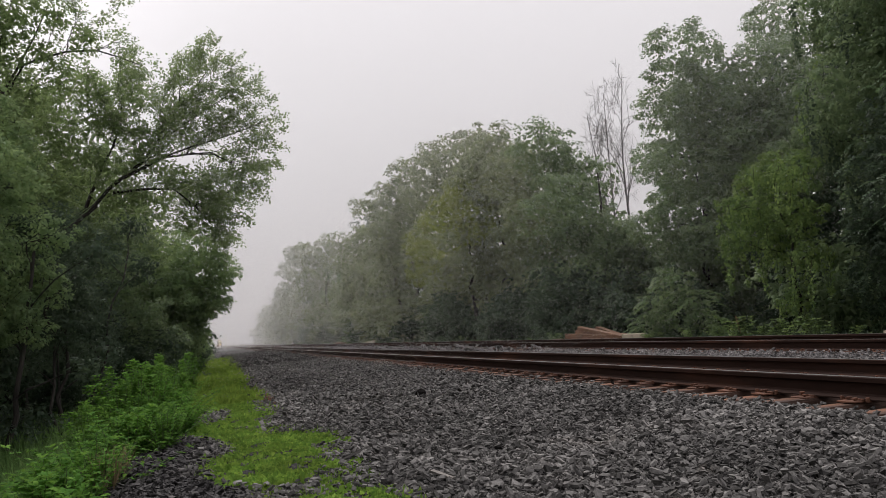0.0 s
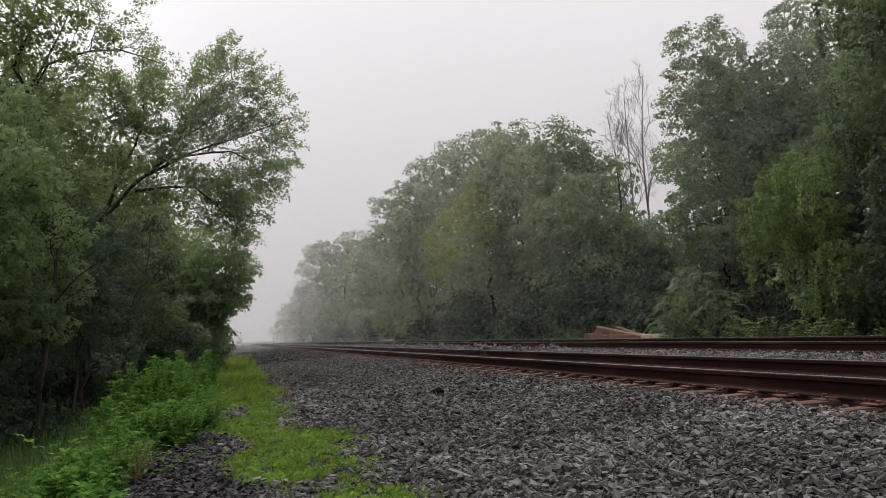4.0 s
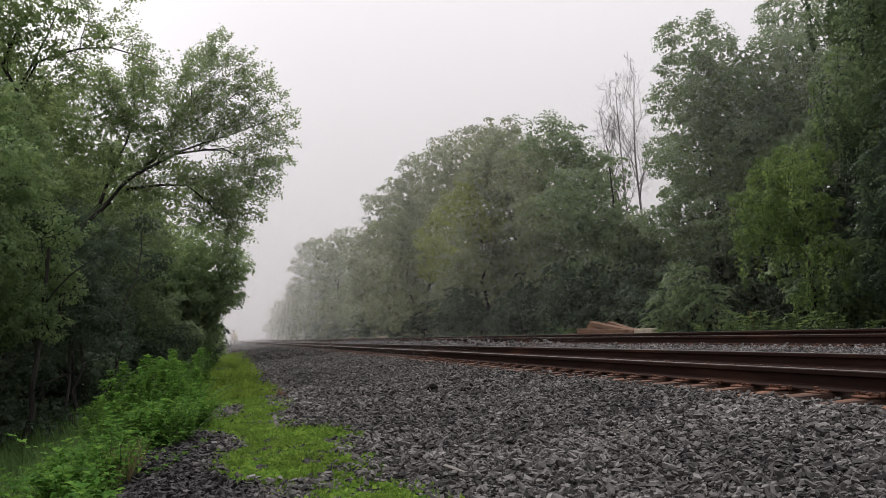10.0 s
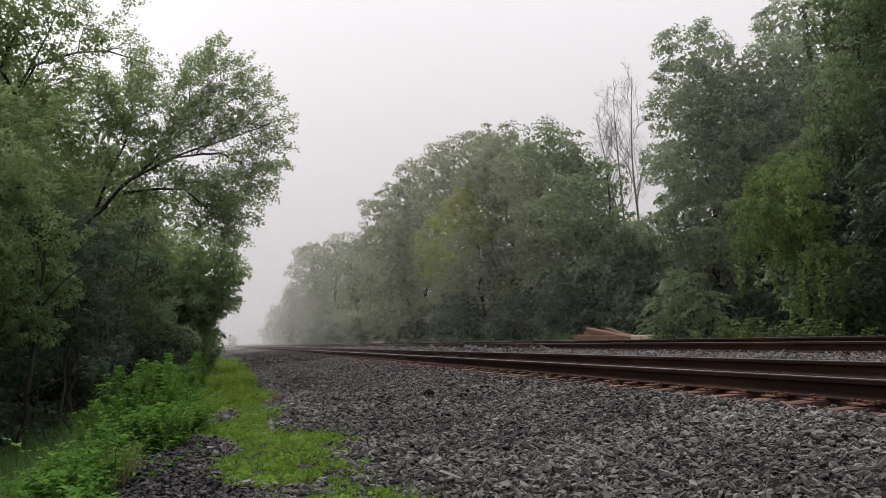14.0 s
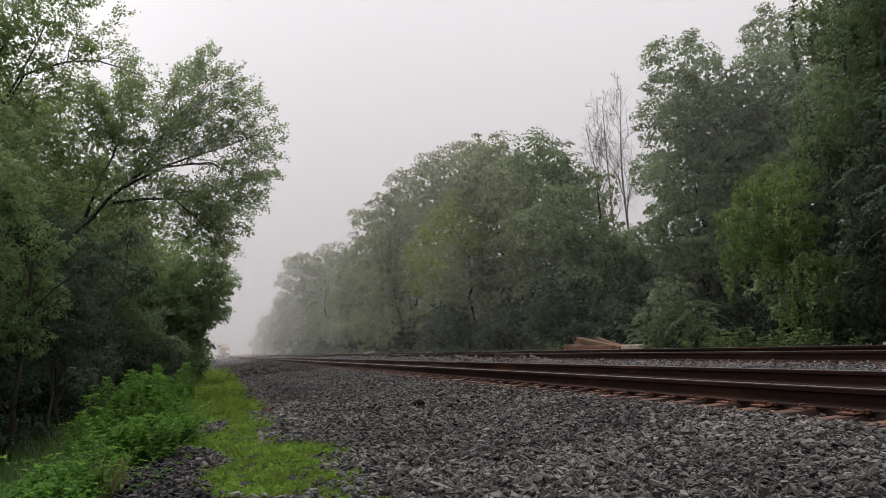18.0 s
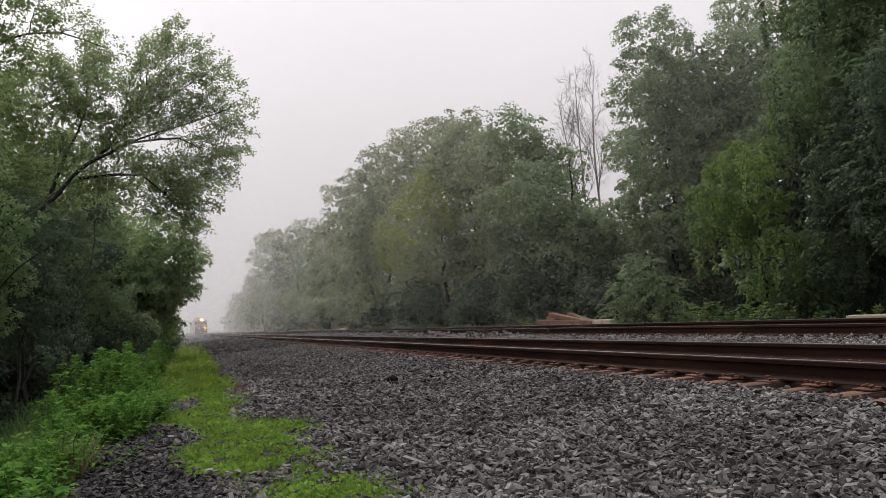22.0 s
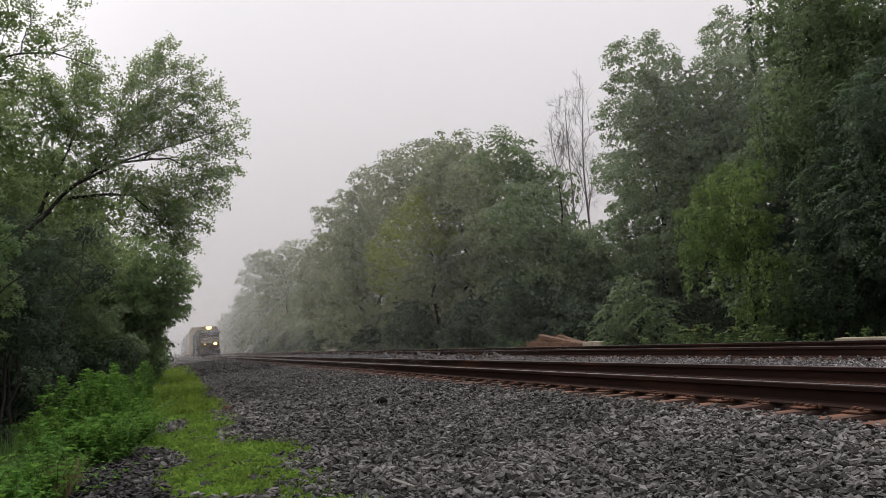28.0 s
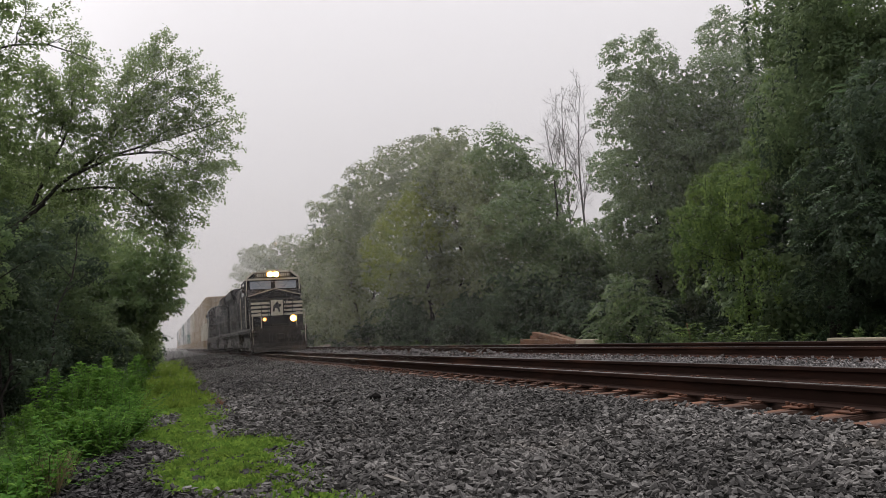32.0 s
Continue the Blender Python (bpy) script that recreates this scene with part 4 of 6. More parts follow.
def locomotive(back, lit, label, turned=False):
    """A six-axle diesel locomotive, its front at y = 0, on rails at z = 0."""
    loco = tagged(new("locomotive"), label, "locomotive", "locomotives")
    W = 1.53
    bm = bmesh.new()
    prism(bm, [(-W, 1.2), (W, 1.2), (W, 1.42), (-W, 1.42)], 0.15, 22.0)
    box(bm, -1.2, 1.2, 0.3, 21.8, 0.95, 1.2)
    part("frame_sill", bm, M_UNDER, loco)
    bm = side_prism(bmesh.new(), [(0.75, 1.42), (2.9, 1.42), (2.9, 3.3), (1.9, 3.3), (0.75, 2.95)], -1.42, 1.42)
    bmesh.ops.bevel(bm, geom=list(bm.edges), offset=0.07, segments=2, affect="EDGES")
    part("nose", bm, M_BLACK, loco)
    # cab with its sloping window face and chamfered roof
    bm = prism(bmesh.new(), [(-W, 1.42), (W, 1.42), (W, 3.25), (1.5, 4.2), (1.02, 4.62), (0.3, 4.7), (-0.3, 4.7), (-1.02, 4.62), (-1.5, 4.2), (-W, 3.25)], 2.0, 4.9)
    part("cab", bm, M_BLACK, loco, "black cab with a chamfered roof")
    bm = bmesh.new()
    for s in (-1, 1):
        tri = [bm.verts.new(c) for c in ((s * 1.5, 1.24, 3.16), (0, 1.24, 3.16), (0, 1.24, 3.6), (s * 1.5, 1.24, 3.22), (s * 1.5, 2.02, 3.16), (0, 2.02, 3.16), (0, 2.02, 3.66), (s * 1.5, 2.02, 3.66))]
        for q in ((0, 1, 2, 3), (3, 2, 6, 7), (0, 4, 5, 1), (0, 3, 7, 4), (4, 7, 6, 5)):
            bm.faces.new([tri[k] for k in q])
    part("cab_visor", bm, M_BLACK, loco)
    for s in (-1, 1):
        bm = rod(bmesh.new(), (s * 0.03, 1.22, 3.60), (s * 1.46, 1.22, 3.22), 0.02, 6)
        part("visor_edge", bm, M_CREAM, loco, "cream line along the visor")
    for s in (-1, 1):
        bm = bmesh.new()
        side_prism(bm, [(1.93, 3.66), (1.99, 3.66), (1.99, 4.1), (1.93, 4.1)], min(s * 0.12, s * 1.3), max(s * 0.12, s * 1.3))
        win = part("windshield", bm, M_GLASS, loco, "windshield pane coloured with the blue-grey sky it mirrors")
        bm = bmesh.new()
        for x0, x1, z0, z1 in ((0.08, 1.36, 4.1, 4.15), (0.08, 1.36, 3.6, 3.66), (0.07, 0.12, 3.6, 4.15), (1.3, 1.36, 3.6, 4.15)):
            box(bm, min(s * x0, s * x1), max(s * x0, s * x1), 1.9, 2.0, z0, z1)
        part("window_frame", bm, M_BLACK, win)
        rod_bm = rod(bmesh.new(), (s * 0.9, 1.9, 4.08), (s * 0.55, 1.9, 3.72), 0.012, 5)
        part("wiper", rod_bm, M_UNDER, win)
        # pale edge of the roof
        bm = bmesh.new()
        prism(bm, [(s * 1.5, 4.2), (s * 1.5, 4.33), (s * 1.02, 4.72), (s * 1.02, 4.6)] if s > 0 else [(s * 1.5, 4.33), (s * 1.5, 4.2), (s * 1.02, 4.6), (s * 1.02, 4.72)], 1.88, 2.1)
        prism(bm, [(s * 1.56, 4.14), (s * 1.56, 4.2), (s * 1.46, 4.28), (s * 1.46, 4.2)] if s > 0 else [(s * 1.56, 4.2), (s * 1.56, 4.14), (s * 1.46, 4.2), (s * 1.46, 4.28)], 1.88, 2.1)
        part("roof_edge", bm, M_CREAM, loco, "cream roof edge")
        # number boards: writing left as bars
        bm = bmesh.new()
        box(bm, min(s * 0.3, s * 1.0), max(s * 0.3, s * 1.0), 1.85, 2.05, 4.3, 4.58, 0.02)
        board = part("number_board", bm, M_BOARD, loco)
        bm = bmesh.new()
        for k in range(4):
            x = s * 0.65 + (k - 1.5) * 0.13
            box(bm, x - 0.04, x + 0.04, 1.84, 1.86, 4.36, 4.52)
        part("bars", bm, M_CREAM, board)
        # nose stripes
        for k in range(4):
            z = 2.08 + k * 0.215
            bm = bmesh.new()
            box(bm, min(s * 0.4, s * 1.40), max(s * 0.4, s * 1.40), 0.725, 0.76, z, z + 0.12)
            part("stripe", bm, M_CREAM, loco, "cream stripe")
        for xx in (0.48, 0.86):
            bm = bmesh.new()
            rod(bm, (s * xx, 0.68, 2.0), (s * xx, 0.68, 2.95), 0.022, 6)
            part("grab_iron", bm, M_BLACK, loco)
        # steps and rails of the front platform
        bm = bmesh.new()
        rod(bm, (s * 1.42, 0.15, 0.55), (s * 1.42, 0.15, 2.15), 0.017, 6)
        rod(bm, (s * 1.42, 0.15, 2.15), (s * 0.95, 0.12, 2.22), 0.017, 6)
        rod(bm, (s * 0.95, 0.12, 2.22), (s * 0.95, 0.12, 1.42), 0.017, 6)
        rod(bm, (s * 1.5, 0.65, 0.5), (s * 1.5, 0.65, 2.2), 0.017, 6)
        part("handrail", bm, M_CREAM, loco, "cream handrail")
        for k in range(4):
            bm = box(bmesh.new(), min(s * 0.95, s * 1.5), max(s * 0.95, s * 1.5), 0.22, 0.62, 0.4 + k * 0.3, 0.44 + k * 0.3)
            part("step", bm, M_UNDER, loco)
        # ditch lights, their lenses widened for glare, a glowing halo face behind
        bm = rod(bmesh.new(), (s * 0.774, 0.12, 1.87), (s * 0.774, 0.45, 1.87), 0.19, 14)
        lamp = part("ditch_light", bm, M_UNDER, loco)
        bm = rod(bmesh.new(), (s * 0.774, 0.08, 1.87), (s * 0.774, 0.13, 1.87), 0.125 if s > 0 else 0.065, 14)
        if lit:
            part("halo_face", rod(bmesh.new(), (s * 0.774, 0.10, 1.87), (s * 0.774, 0.125, 1.87), 0.18 if s > 0 else 0.10, 16), M_HALO if s > 0 else M_HALO_DIM, lamp)
        part("lens", bm, M_DITCH if lit and s > 0 else M_DITCH_DIM if lit else M_GLASS, lamp)
        # long handrail on the walkway
        bm = bmesh.new()
        rod(bm, (s * 1.5, 5.2, 2.35), (s * 1.5, 21.5, 2.35), 0.022, 6)
        for k in range(12):
            rod(bm, (s * 1.5, 5.2 + k * 1.48, 1.42), (s * 1.5, 5.2 + k * 1.48, 2.35), 0.018, 5)
        part("walkway_rail", bm, M_UNDER, loco)
        bm = bmesh.new()
        box(bm, min(s * 1.53, s * 1.545), max(s * 1.53, s * 1.545), 0.3, 21.9, 1.36, 1.43)
        part("sill_stripe", bm, M_TANK, loco)
        bm = box(bmesh.new(), min(s * 1.525, s * 1.545), max(s * 1.525, s * 1.545), 2.9, 4.3, 3.35, 4.05)
        part("side_window", bm, M_GLASS, loco)
        # sides of the trucks
        for y0 in (2.6, 15.2):
            bm = side_prism(bmesh.new(), [(y0 - 0.4, 0.62), (y0 + 4.6, 0.62), (y0 + 4.6, 0.95), (y0 + 3.6, 1.12), (y0 + 0.6, 1.12), (y0 - 0.4, 0.95)], min(s * 0.98, s * 1.2), max(s * 0.98, s * 1.2))
            for k in range(3):
                box(bm, min(s * 1.18, s * 1.32), max(s * 1.18, s * 1.32), y0 + 0.1 + k * 1.85, y0 + 0.6 + k * 1.85, 0.38, 0.72, 0.03)
            frame_ob = part("truck_frame", bm, M_TANK, loco, "grey cast truck frame")
            for k in range(3):
                bm = rod(bmesh.new(), (s * 0.7, y0 + 0.35 + k * 1.85, 0.53), (s * 0.84, y0 + 0.35 + k * 1.85, 0.53), 0.53, 20)
                part("wheel", bm, M_UNDER, frame_ob)
    bm = box(bmesh.new(), -0.33, 0.33, 0.727, 0.765, 2.08, 2.93)
    panel = part("nose_panel", bm, M_CREAM, loco, "cream panel on the nose")
    bm = prism(bmesh.new(), [(-0.24, 2.3), (-0.14, 2.32), (-0.1, 2.5), (0.02, 2.48), (0.1, 2.26), (0.17, 2.28), (0.12, 2.52), (0.22, 2.6), (0.26, 2.72), (0.12, 2.7), (0.03, 2.86), (-0.08, 2.74), (-0.2, 2.6)], 0.712, 0.728)
    part("emblem", bm, M_BLACK, panel, "dark emblem")
    bm = box(bmesh.new(), -1.42, 1.42, 1.9, 1.99, 4.16, 4.27, 0.01)
    part("brow", bm, M_CREAM, loco, "cream band over the windshield")
    bm = prism(bmesh.new(), [(-1.04, 4.6), (1.04, 4.6), (0.5, 4.74), (-0.5, 4.74)], 1.9, 2.0)
    part("roof_front", bm, M_CREAM, loco, "cream front edge of the roof")
    for s in (-1, 1):
        bm = bmesh.new()
        rod(bm, (s * 1.5, 1.94, 3.3), (s * 1.47, 1.94, 4.2), 0.03, 6)
        part("pillar_edge", bm, M_CREAM, loco, "cream edge of the cab pillar")
    bm = box(bmesh.new(), -0.42, 0.42, 0.1, 0.2, 1.5, 1.6, 0.02)
    part("anticlimber", bm, M_UNDER, loco)
    bm = box(bmesh.new(), -1.35, 1.35, 0.18, 0.75, 1.38, 1.5, 0.03)
    part("platform", bm, M_UNDER, loco)
    bm = rod(bmesh.new(), (-0.17, 1.82, 4.46), (-0.17, 2.05, 4.46), 0.16, 12)
    rod(bm, (0.17, 1.82, 4.46), (0.17, 2.05, 4.46), 0.16, 12)
    head = part("headlight", bm, M_UNDER, loco)
    # glowing face added for the headlight's glare; its lenses are widened too
    if lit:
        part("halo_face", box(bmesh.new(), -0.34, 0.34, 1.80, 1.815, 4.35, 4.58, 0.005), M_HALO, head)
    for x in (-0.17, 0.17):
        bm = rod(bmesh.new(), (x, 1.79, 4.46), (x, 1.83, 4.46), 0.14, 14)
        part("lens", bm, M_HEAD if lit else M_GLASS, head)
    # snow plough, coupler, hoses
    bm = bmesh.new()
    side_prism(bm, [(0.02, 0.12), (0.12, 0.10), (0.30, 0.32), (0.38, 0.62), (0.36, 0.95), (0.26, 0.95), (0.28, 0.62), (0.2, 0.36)], -1.4, 1.4)
    for s in (-1, 1):
        prism(bm, [(s * 1.4, 0.2), (s * 1.52, 0.34), (s * 1.52, 0.95), (s * 1.4, 0.95)][::s], 0.22, 0.7)
    part("plough", bm, M_PLOUGH, loco, "dark grimy snow plough")
    bm = box(bmesh.new(), -0.14, 0.14, -0.35, 0.5, 0.75, 1.05, 0.05)
    box(bm, -0.2, 0.2, -0.4, -0.1, 0.72, 1.08, 0.06)
    part("coupler", bm, M_UNDER, loco)
    for x in (-0.55, -0.4, 0.4, 0.55):
        bm = bmesh.new()
        rod(bm, (x, 0.2, 1.1), (x * 1.1, 0.0, 0.6), 0.025, 6)
        part("air_hose", bm, M_UNDER, loco)
    # long hood, radiator wings, fan and exhaust
    bm = prism(bmesh.new(), [(-0.92, 1.42), (0.92, 1.42), (0.92, 4.2), (0.72, 4.5), (-0.72, 4.5), (-0.92, 4.2)], 4.9, 21.3)
    part("hood", bm, M_BLACK, loco, "long black engine hood")
    for k in range(11):
        for s in (-1, 1):
            bm = box(bmesh.new(), min(s * 0.92, s * 0.945), max(s * 0.92, s * 0.945), 5.6 + k * 1.1, 6.6 + k * 1.1, 1.7, 3.4, 0.01)
            part("hood_door", bm, M_BLACK, loco)
    for s in (-1, 1):
        for y0, z0 in ((6.0, 3.5), (8.6, 3.5), (12.0, 3.5), (16.2, 2.2), (18.8, 2.2)):
            bm = box(bmesh.new(), min(s * 0.92, s * 0.95), max(s * 0.92, s * 0.95), y0, y0 + 1.9, z0, z0 + 0.7)
            grille = part("grille", bm, M_UNDER, loco, "dusty louvred grille")
            for k in range(5):
                part("slat", box(bmesh.new(), min(s * 0.945, s * 0.97), max(s * 0.945, s * 0.97), y0 + 0.04, y0 + 1.86, z0 + 0.06 + k * 0.13, z0 + 0.12 + k * 0.13), M_TANK, grille)
        bm = box(bmesh.new(), min(s * 0.9, s * 1.46), max(s * 0.9, s * 1.46), 4.9, 6.4, 1.42, 2.5, 0.04)
        part("equipment_box", bm, M_BLACK, loco)
        for yy in (2.05, 4.85):
            part("cab_grab", rod(bmesh.new(), (s * 1.57, yy, 1.5), (s * 1.57, yy, 3.3), 0.02, 6), M_CREAM, loco, "cream grab rail beside the cab door")
        part("mirror", box(bmesh.new(), min(s * 1.54, s * 1.7), max(s * 1.54, s * 1.7), 2.6, 2.64, 3.5, 3.9, 0.01), M_UNDER, loco)
    bm = prism(bmesh.new(), [(-0.9, 3.6), (0.9, 3.6), (1.2, 4.0), (1.2, 4.55), (0.9, 4.68), (-0.9, 4.68), (-1.2, 4.55), (-1.2, 4.0)], 15.6, 21.2)
    part("radiator", bm, M_BLACK, loco, "wide black radiator wings")
    bm = box(bmesh.new(), -0.45, 0.45, 9.6, 11.0, 4.5, 4.68, 0.04)
    part("exhaust_stack", bm, M_UNDER, loco)
    bm = prism(bmesh.new(), [(-1.35, 0.35), (1.35, 0.35), (1.45, 0.7), (1.45, 1.2), (-1.45, 1.2), (-1.45, 0.7)], 7.8, 14.6)
    part("fuel_tank", bm, M_UNDER, loco)
    for s in (-1, 1):
        bm = rod(bmesh.new(), (s * 1.28, 8.0, 0.98), (s * 1.28, 14.4, 0.98), 0.16, 10)
        part("air_tank", bm, M_TANK, loco)
    for x in (-0.35, 0.1, 0.4):
        bm = rod(bmesh.new(), (x, 3.6, 4.7), (x, 3.0, 4.78), 0.05, 8, 0.09)
        part("air_horn", bm, M_UNDER, loco)
    if turned:
        for ch in loco.children:
            ch.matrix_basis = pose(0, 22.0, 0, 0, 0, 180) @ ch.matrix_basis
    return keyed(loco, back)


def container(length, paint, label, back, z, y_off):
    """A corrugated steel container, its front end at y = 0."""
    c = tagged(new("shipping_container"), label, "container", "containers on the train")
    h, w = 2.86, 1.29
    n = int(length / 0.28)
    bm = bmesh.new()
    for s in (-1, 1):
        rows = []
        for i in range(n + 1):
            y = 0.12 + (length - 0.24) * i / n
            x = s * (w - (0.05 if i % 2 else 0.0))
            rows.append((bm.verts.new((x, y, 0.15)), bm.verts.new((x, y, h - 0.12))))
        for a, b in zip(rows, rows[1:]):
            bm.faces.new((a[0], b[0], b[1], a[1]))
    for y in (0.06, length - 0.06):
        m = int(2 * w / 0.28)
        rows = []
        for i in range(m + 1):
            x = -w + 0.05 + (2 * w - 0.1) * i / m
            yy = y + (0.04 if i % 2 else 0) * (1 if y < 1 else -1)
            rows.append((bm.verts.new((x, yy, 0.15)), bm.verts.new((x, yy, h - 0.12))))
        for a, b in zip(rows, rows[1:]):
            bm.faces.new((a[0], b[0], b[1], a[1]))
    part("wall_panel", bm, paint, c)
    part("roof_panel", box(bmesh.new(), -w + 0.02, w - 0.02, 0.05, length - 0.05, h - 0.13, h - 0.03), paint, c)
    part("floor_panel", box(bmesh.new(), -w + 0.02, w - 0.02, 0.05, length - 0.05, 0.0, 0.15), paint, c)
    for sx in (-1, 1):
        for y in (0.0, length - 0.14):
            part("corner_post", box(bmesh.new(), min(sx * (w - 0.12), sx * (w + 0.01)), max(sx * (w - 0.12), sx * (w + 0.01)), y, y + 0.14, 0, h, 0.012), paint, c)
        for zz in (0.0, h - 0.13):
            part("side_rail", box(bmesh.new(), min(sx * (w - 0.06), sx * (w + 0.008)), max(sx * (w - 0.06), sx * (w + 0.008)), 0.14, length - 0.14, zz, zz + 0.13, 0.01), paint, c)
    for sy in (0.0, length - 0.1):
        part("end_rail", box(bmesh.new(), -w + 0.12, w - 0.12, sy, sy + 0.1, h - 0.13, h, 0.01), paint, c)
    for k in range(4):
        x = -0.9 + 0.6 * k
        part("lock_rod", rod(bmesh.new(), (x, -0.03, 0.2), (x, -0.03, h - 0.2), 0.022, 6), M_TANK, c)
    c.location.z = z
    return keyed(c, back + y_off)


def well_car(back, length, label):
    car = tagged(new("well_car"), label, "railway wagon", "well cars")
    for s in (-1, 1):
        bm = side_prism(bmesh.new(), [(0.3, 0.95), (1.9, 0.3), (length - 1.9, 0.3), (length - 0.3, 0.95), (length - 0.3, 1.25), (0.3, 1.25)], min(s * 1.36, s * 1.46), max(s * 1.36, s * 1.46))
        part("side_sill", bm, PAINTS["tan"], car, "tan side sill")
        for k in range(int(length / 1.5)):
            y = 1.2 + k * 1.5
            part("side_post", box(bmesh.new(), min(s * 1.46, s * 1.53), max(s * 1.46, s * 1.53), y, y + 0.14, 0.5, 1.22), PAINTS["tan"], car)
    part("well_floor", box(bmesh.new(), -1.36, 1.36, 1.9, length - 1.9, 0.28, 0.36), M_UNDER, car)
    for y in (0.0, length - 1.9):
        part("end_platform", box(bmesh.new(), -1.4, 1.4, y, y + 1.9, 1.0, 1.22, 0.02), M_TANK, car)
    for y in (0.2, length - 2.3):
        bm = bmesh.new()
        for s in (-1, 1):
            side_prism(bm, [(y, 0.45), (y + 2.1, 0.45), (y + 1.6, 0.8), (y + 0.5, 0.8)], min(s * 0.95, s * 1.1), max(s * 0.95, s * 1.1))
        truck = part("truck_frame", bm, M_UNDER, car)
        for k in (0.25, 1.85):
            for s in (-1, 1):
                part("wheel", rod(bmesh.new(), (s * 0.7, y + k, 0.45), (s * 0.84, y + k, 0.45), 0.45, 16), M_UNDER, truck)
    part("coupler", box(bmesh.new(), -0.12, 0.12, -0.45, 0.0, 0.75, 1.0, 0.03), M_UNDER, car)
    return keyed(car, back)


locomotive(0.0, True, "black diesel locomotive with cream nose stripes and lit headlights")
locomotive(22.6, False, "second black diesel locomotive running long hood forward", True)
at = 45.6
LOAD = [("tan", "cream"), ("tan", "tan"), ("cream", "tan"), ("grey", "green"), ("white", "grey"), ("green", "grey"), ("grey", "white"), ("tan", "grey"), ("white", "green"), ("grey", "tan")]
for upper, lower in LOAD:
    well_car(at, 20.4, "tan and grey steel well car low over the rails")
    container(16.1, PAINTS[lower], f"{lower} corrugated container down in a well car", at, 0.38, 2.15)
    container(16.1, PAINTS[upper], f"{upper} corrugated container stacked on another", at, 3.28, 2.15)
    at += 20.9

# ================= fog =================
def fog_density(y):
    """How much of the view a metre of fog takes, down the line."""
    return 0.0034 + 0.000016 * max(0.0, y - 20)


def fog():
    """Fog haze put into shape: curtains of opaque white threads over the line, far finer than the eye can part,
    thinner high up, and thinned near the ground and inside the wood, where shade would dim the fog."""
    M = fog_mat("fog_haze_threads")
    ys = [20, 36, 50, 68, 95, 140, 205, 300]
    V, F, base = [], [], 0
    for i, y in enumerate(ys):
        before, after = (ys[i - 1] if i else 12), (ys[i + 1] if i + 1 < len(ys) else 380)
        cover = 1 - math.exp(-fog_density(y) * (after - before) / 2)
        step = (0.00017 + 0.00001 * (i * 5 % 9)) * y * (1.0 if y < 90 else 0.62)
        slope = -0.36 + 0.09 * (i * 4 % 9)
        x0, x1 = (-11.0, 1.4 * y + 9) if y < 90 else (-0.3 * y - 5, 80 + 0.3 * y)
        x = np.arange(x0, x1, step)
        # less low down: the shade on the fog is put into its density
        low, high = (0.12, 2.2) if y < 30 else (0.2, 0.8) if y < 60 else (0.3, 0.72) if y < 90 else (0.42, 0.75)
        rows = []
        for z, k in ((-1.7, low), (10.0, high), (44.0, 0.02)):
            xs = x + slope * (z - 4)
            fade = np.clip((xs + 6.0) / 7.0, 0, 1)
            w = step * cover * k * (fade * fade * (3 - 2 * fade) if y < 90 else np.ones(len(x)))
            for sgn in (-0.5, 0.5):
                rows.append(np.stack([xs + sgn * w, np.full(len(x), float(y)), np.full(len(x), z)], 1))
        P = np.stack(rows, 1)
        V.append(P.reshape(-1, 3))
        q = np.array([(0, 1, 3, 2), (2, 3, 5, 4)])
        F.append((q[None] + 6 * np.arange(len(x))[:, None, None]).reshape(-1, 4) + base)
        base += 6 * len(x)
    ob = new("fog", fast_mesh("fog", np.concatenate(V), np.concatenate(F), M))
    return tagged(ob, "fine white threads standing in for pale grey morning fog over the line", "fog", kind="stuff")


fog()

# ================= bare tree, saplings, woods behind =================
def fork(p, d, length, r, depth, out):
    """One bare branch and, from it, its forks."""
    q = p + d * length
    mid = p + d * length * 0.5 + rng.normal(0, 0.05 * length, 3)
    r = max(r, 0.006)
    out.append([(p, r), (mid, r * 0.85), (q, r * 0.68)])
    if depth == 0:
        return
    for s in range(3 if depth > 1 else 2):
        nd = unit(d + rng.normal(0, 0.5, 3) + np.array([0, 0, 0.16]))
        start = p + (q - p) * (1.0 if s == 0 else rng.uniform(0.45, 0.95))
        fork(start, nd, length * rng.uniform(0.55, 0.8), r * (0.6 if s == 0 else 0.42), depth - 1, out)


def dead_tree(base, top, r, label):
    """A bare leader with rising side branches and fine twigs. top: the place of its tip."""
    thing = tagged(new("dead_tree"), label, "tree", "bare trees")
    z = float(land(*base)) - 0.1
    thing.location = (*base, z)
    tip = np.array(top) - np.array([*base, z])
    sway = rng.uniform(0, 6.28, 2)
    stem = [(tip * (j / 16) + np.array([0.09 * math.sin(0.5 * j + sway[0]), 0.09 * math.sin(0.6 * j + sway[1]), 0]), r + (0.014 - r) * j / 16) for j in range(17)]
    out = [stem]
    for j in range(8, 17):
        s = j / 16
        for _ in range(2 if j < 15 else 1):
            a = rng.uniform(0, 6.28)
            d = unit(np.array([0.62 * math.cos(a), 0.62 * math.sin(a), 1.0]) + 0.25 * unit(tip))
            fork(stem[j][0], d, (1.25 - s) * tip[2] * 0.17, max(0.011, stem[j][1] * 0.42), 3, out)
    V, F = tubes(out, 5)
    under(new("trunk", fast_mesh("trunk", V, F, M_DEADWOOD, True)), thing)
    return thing


dead_tree((21.4, 36.2), (22.0, 36.0, 13.5), 0.11, "bare dead tree, pale grey, with fine twigs")
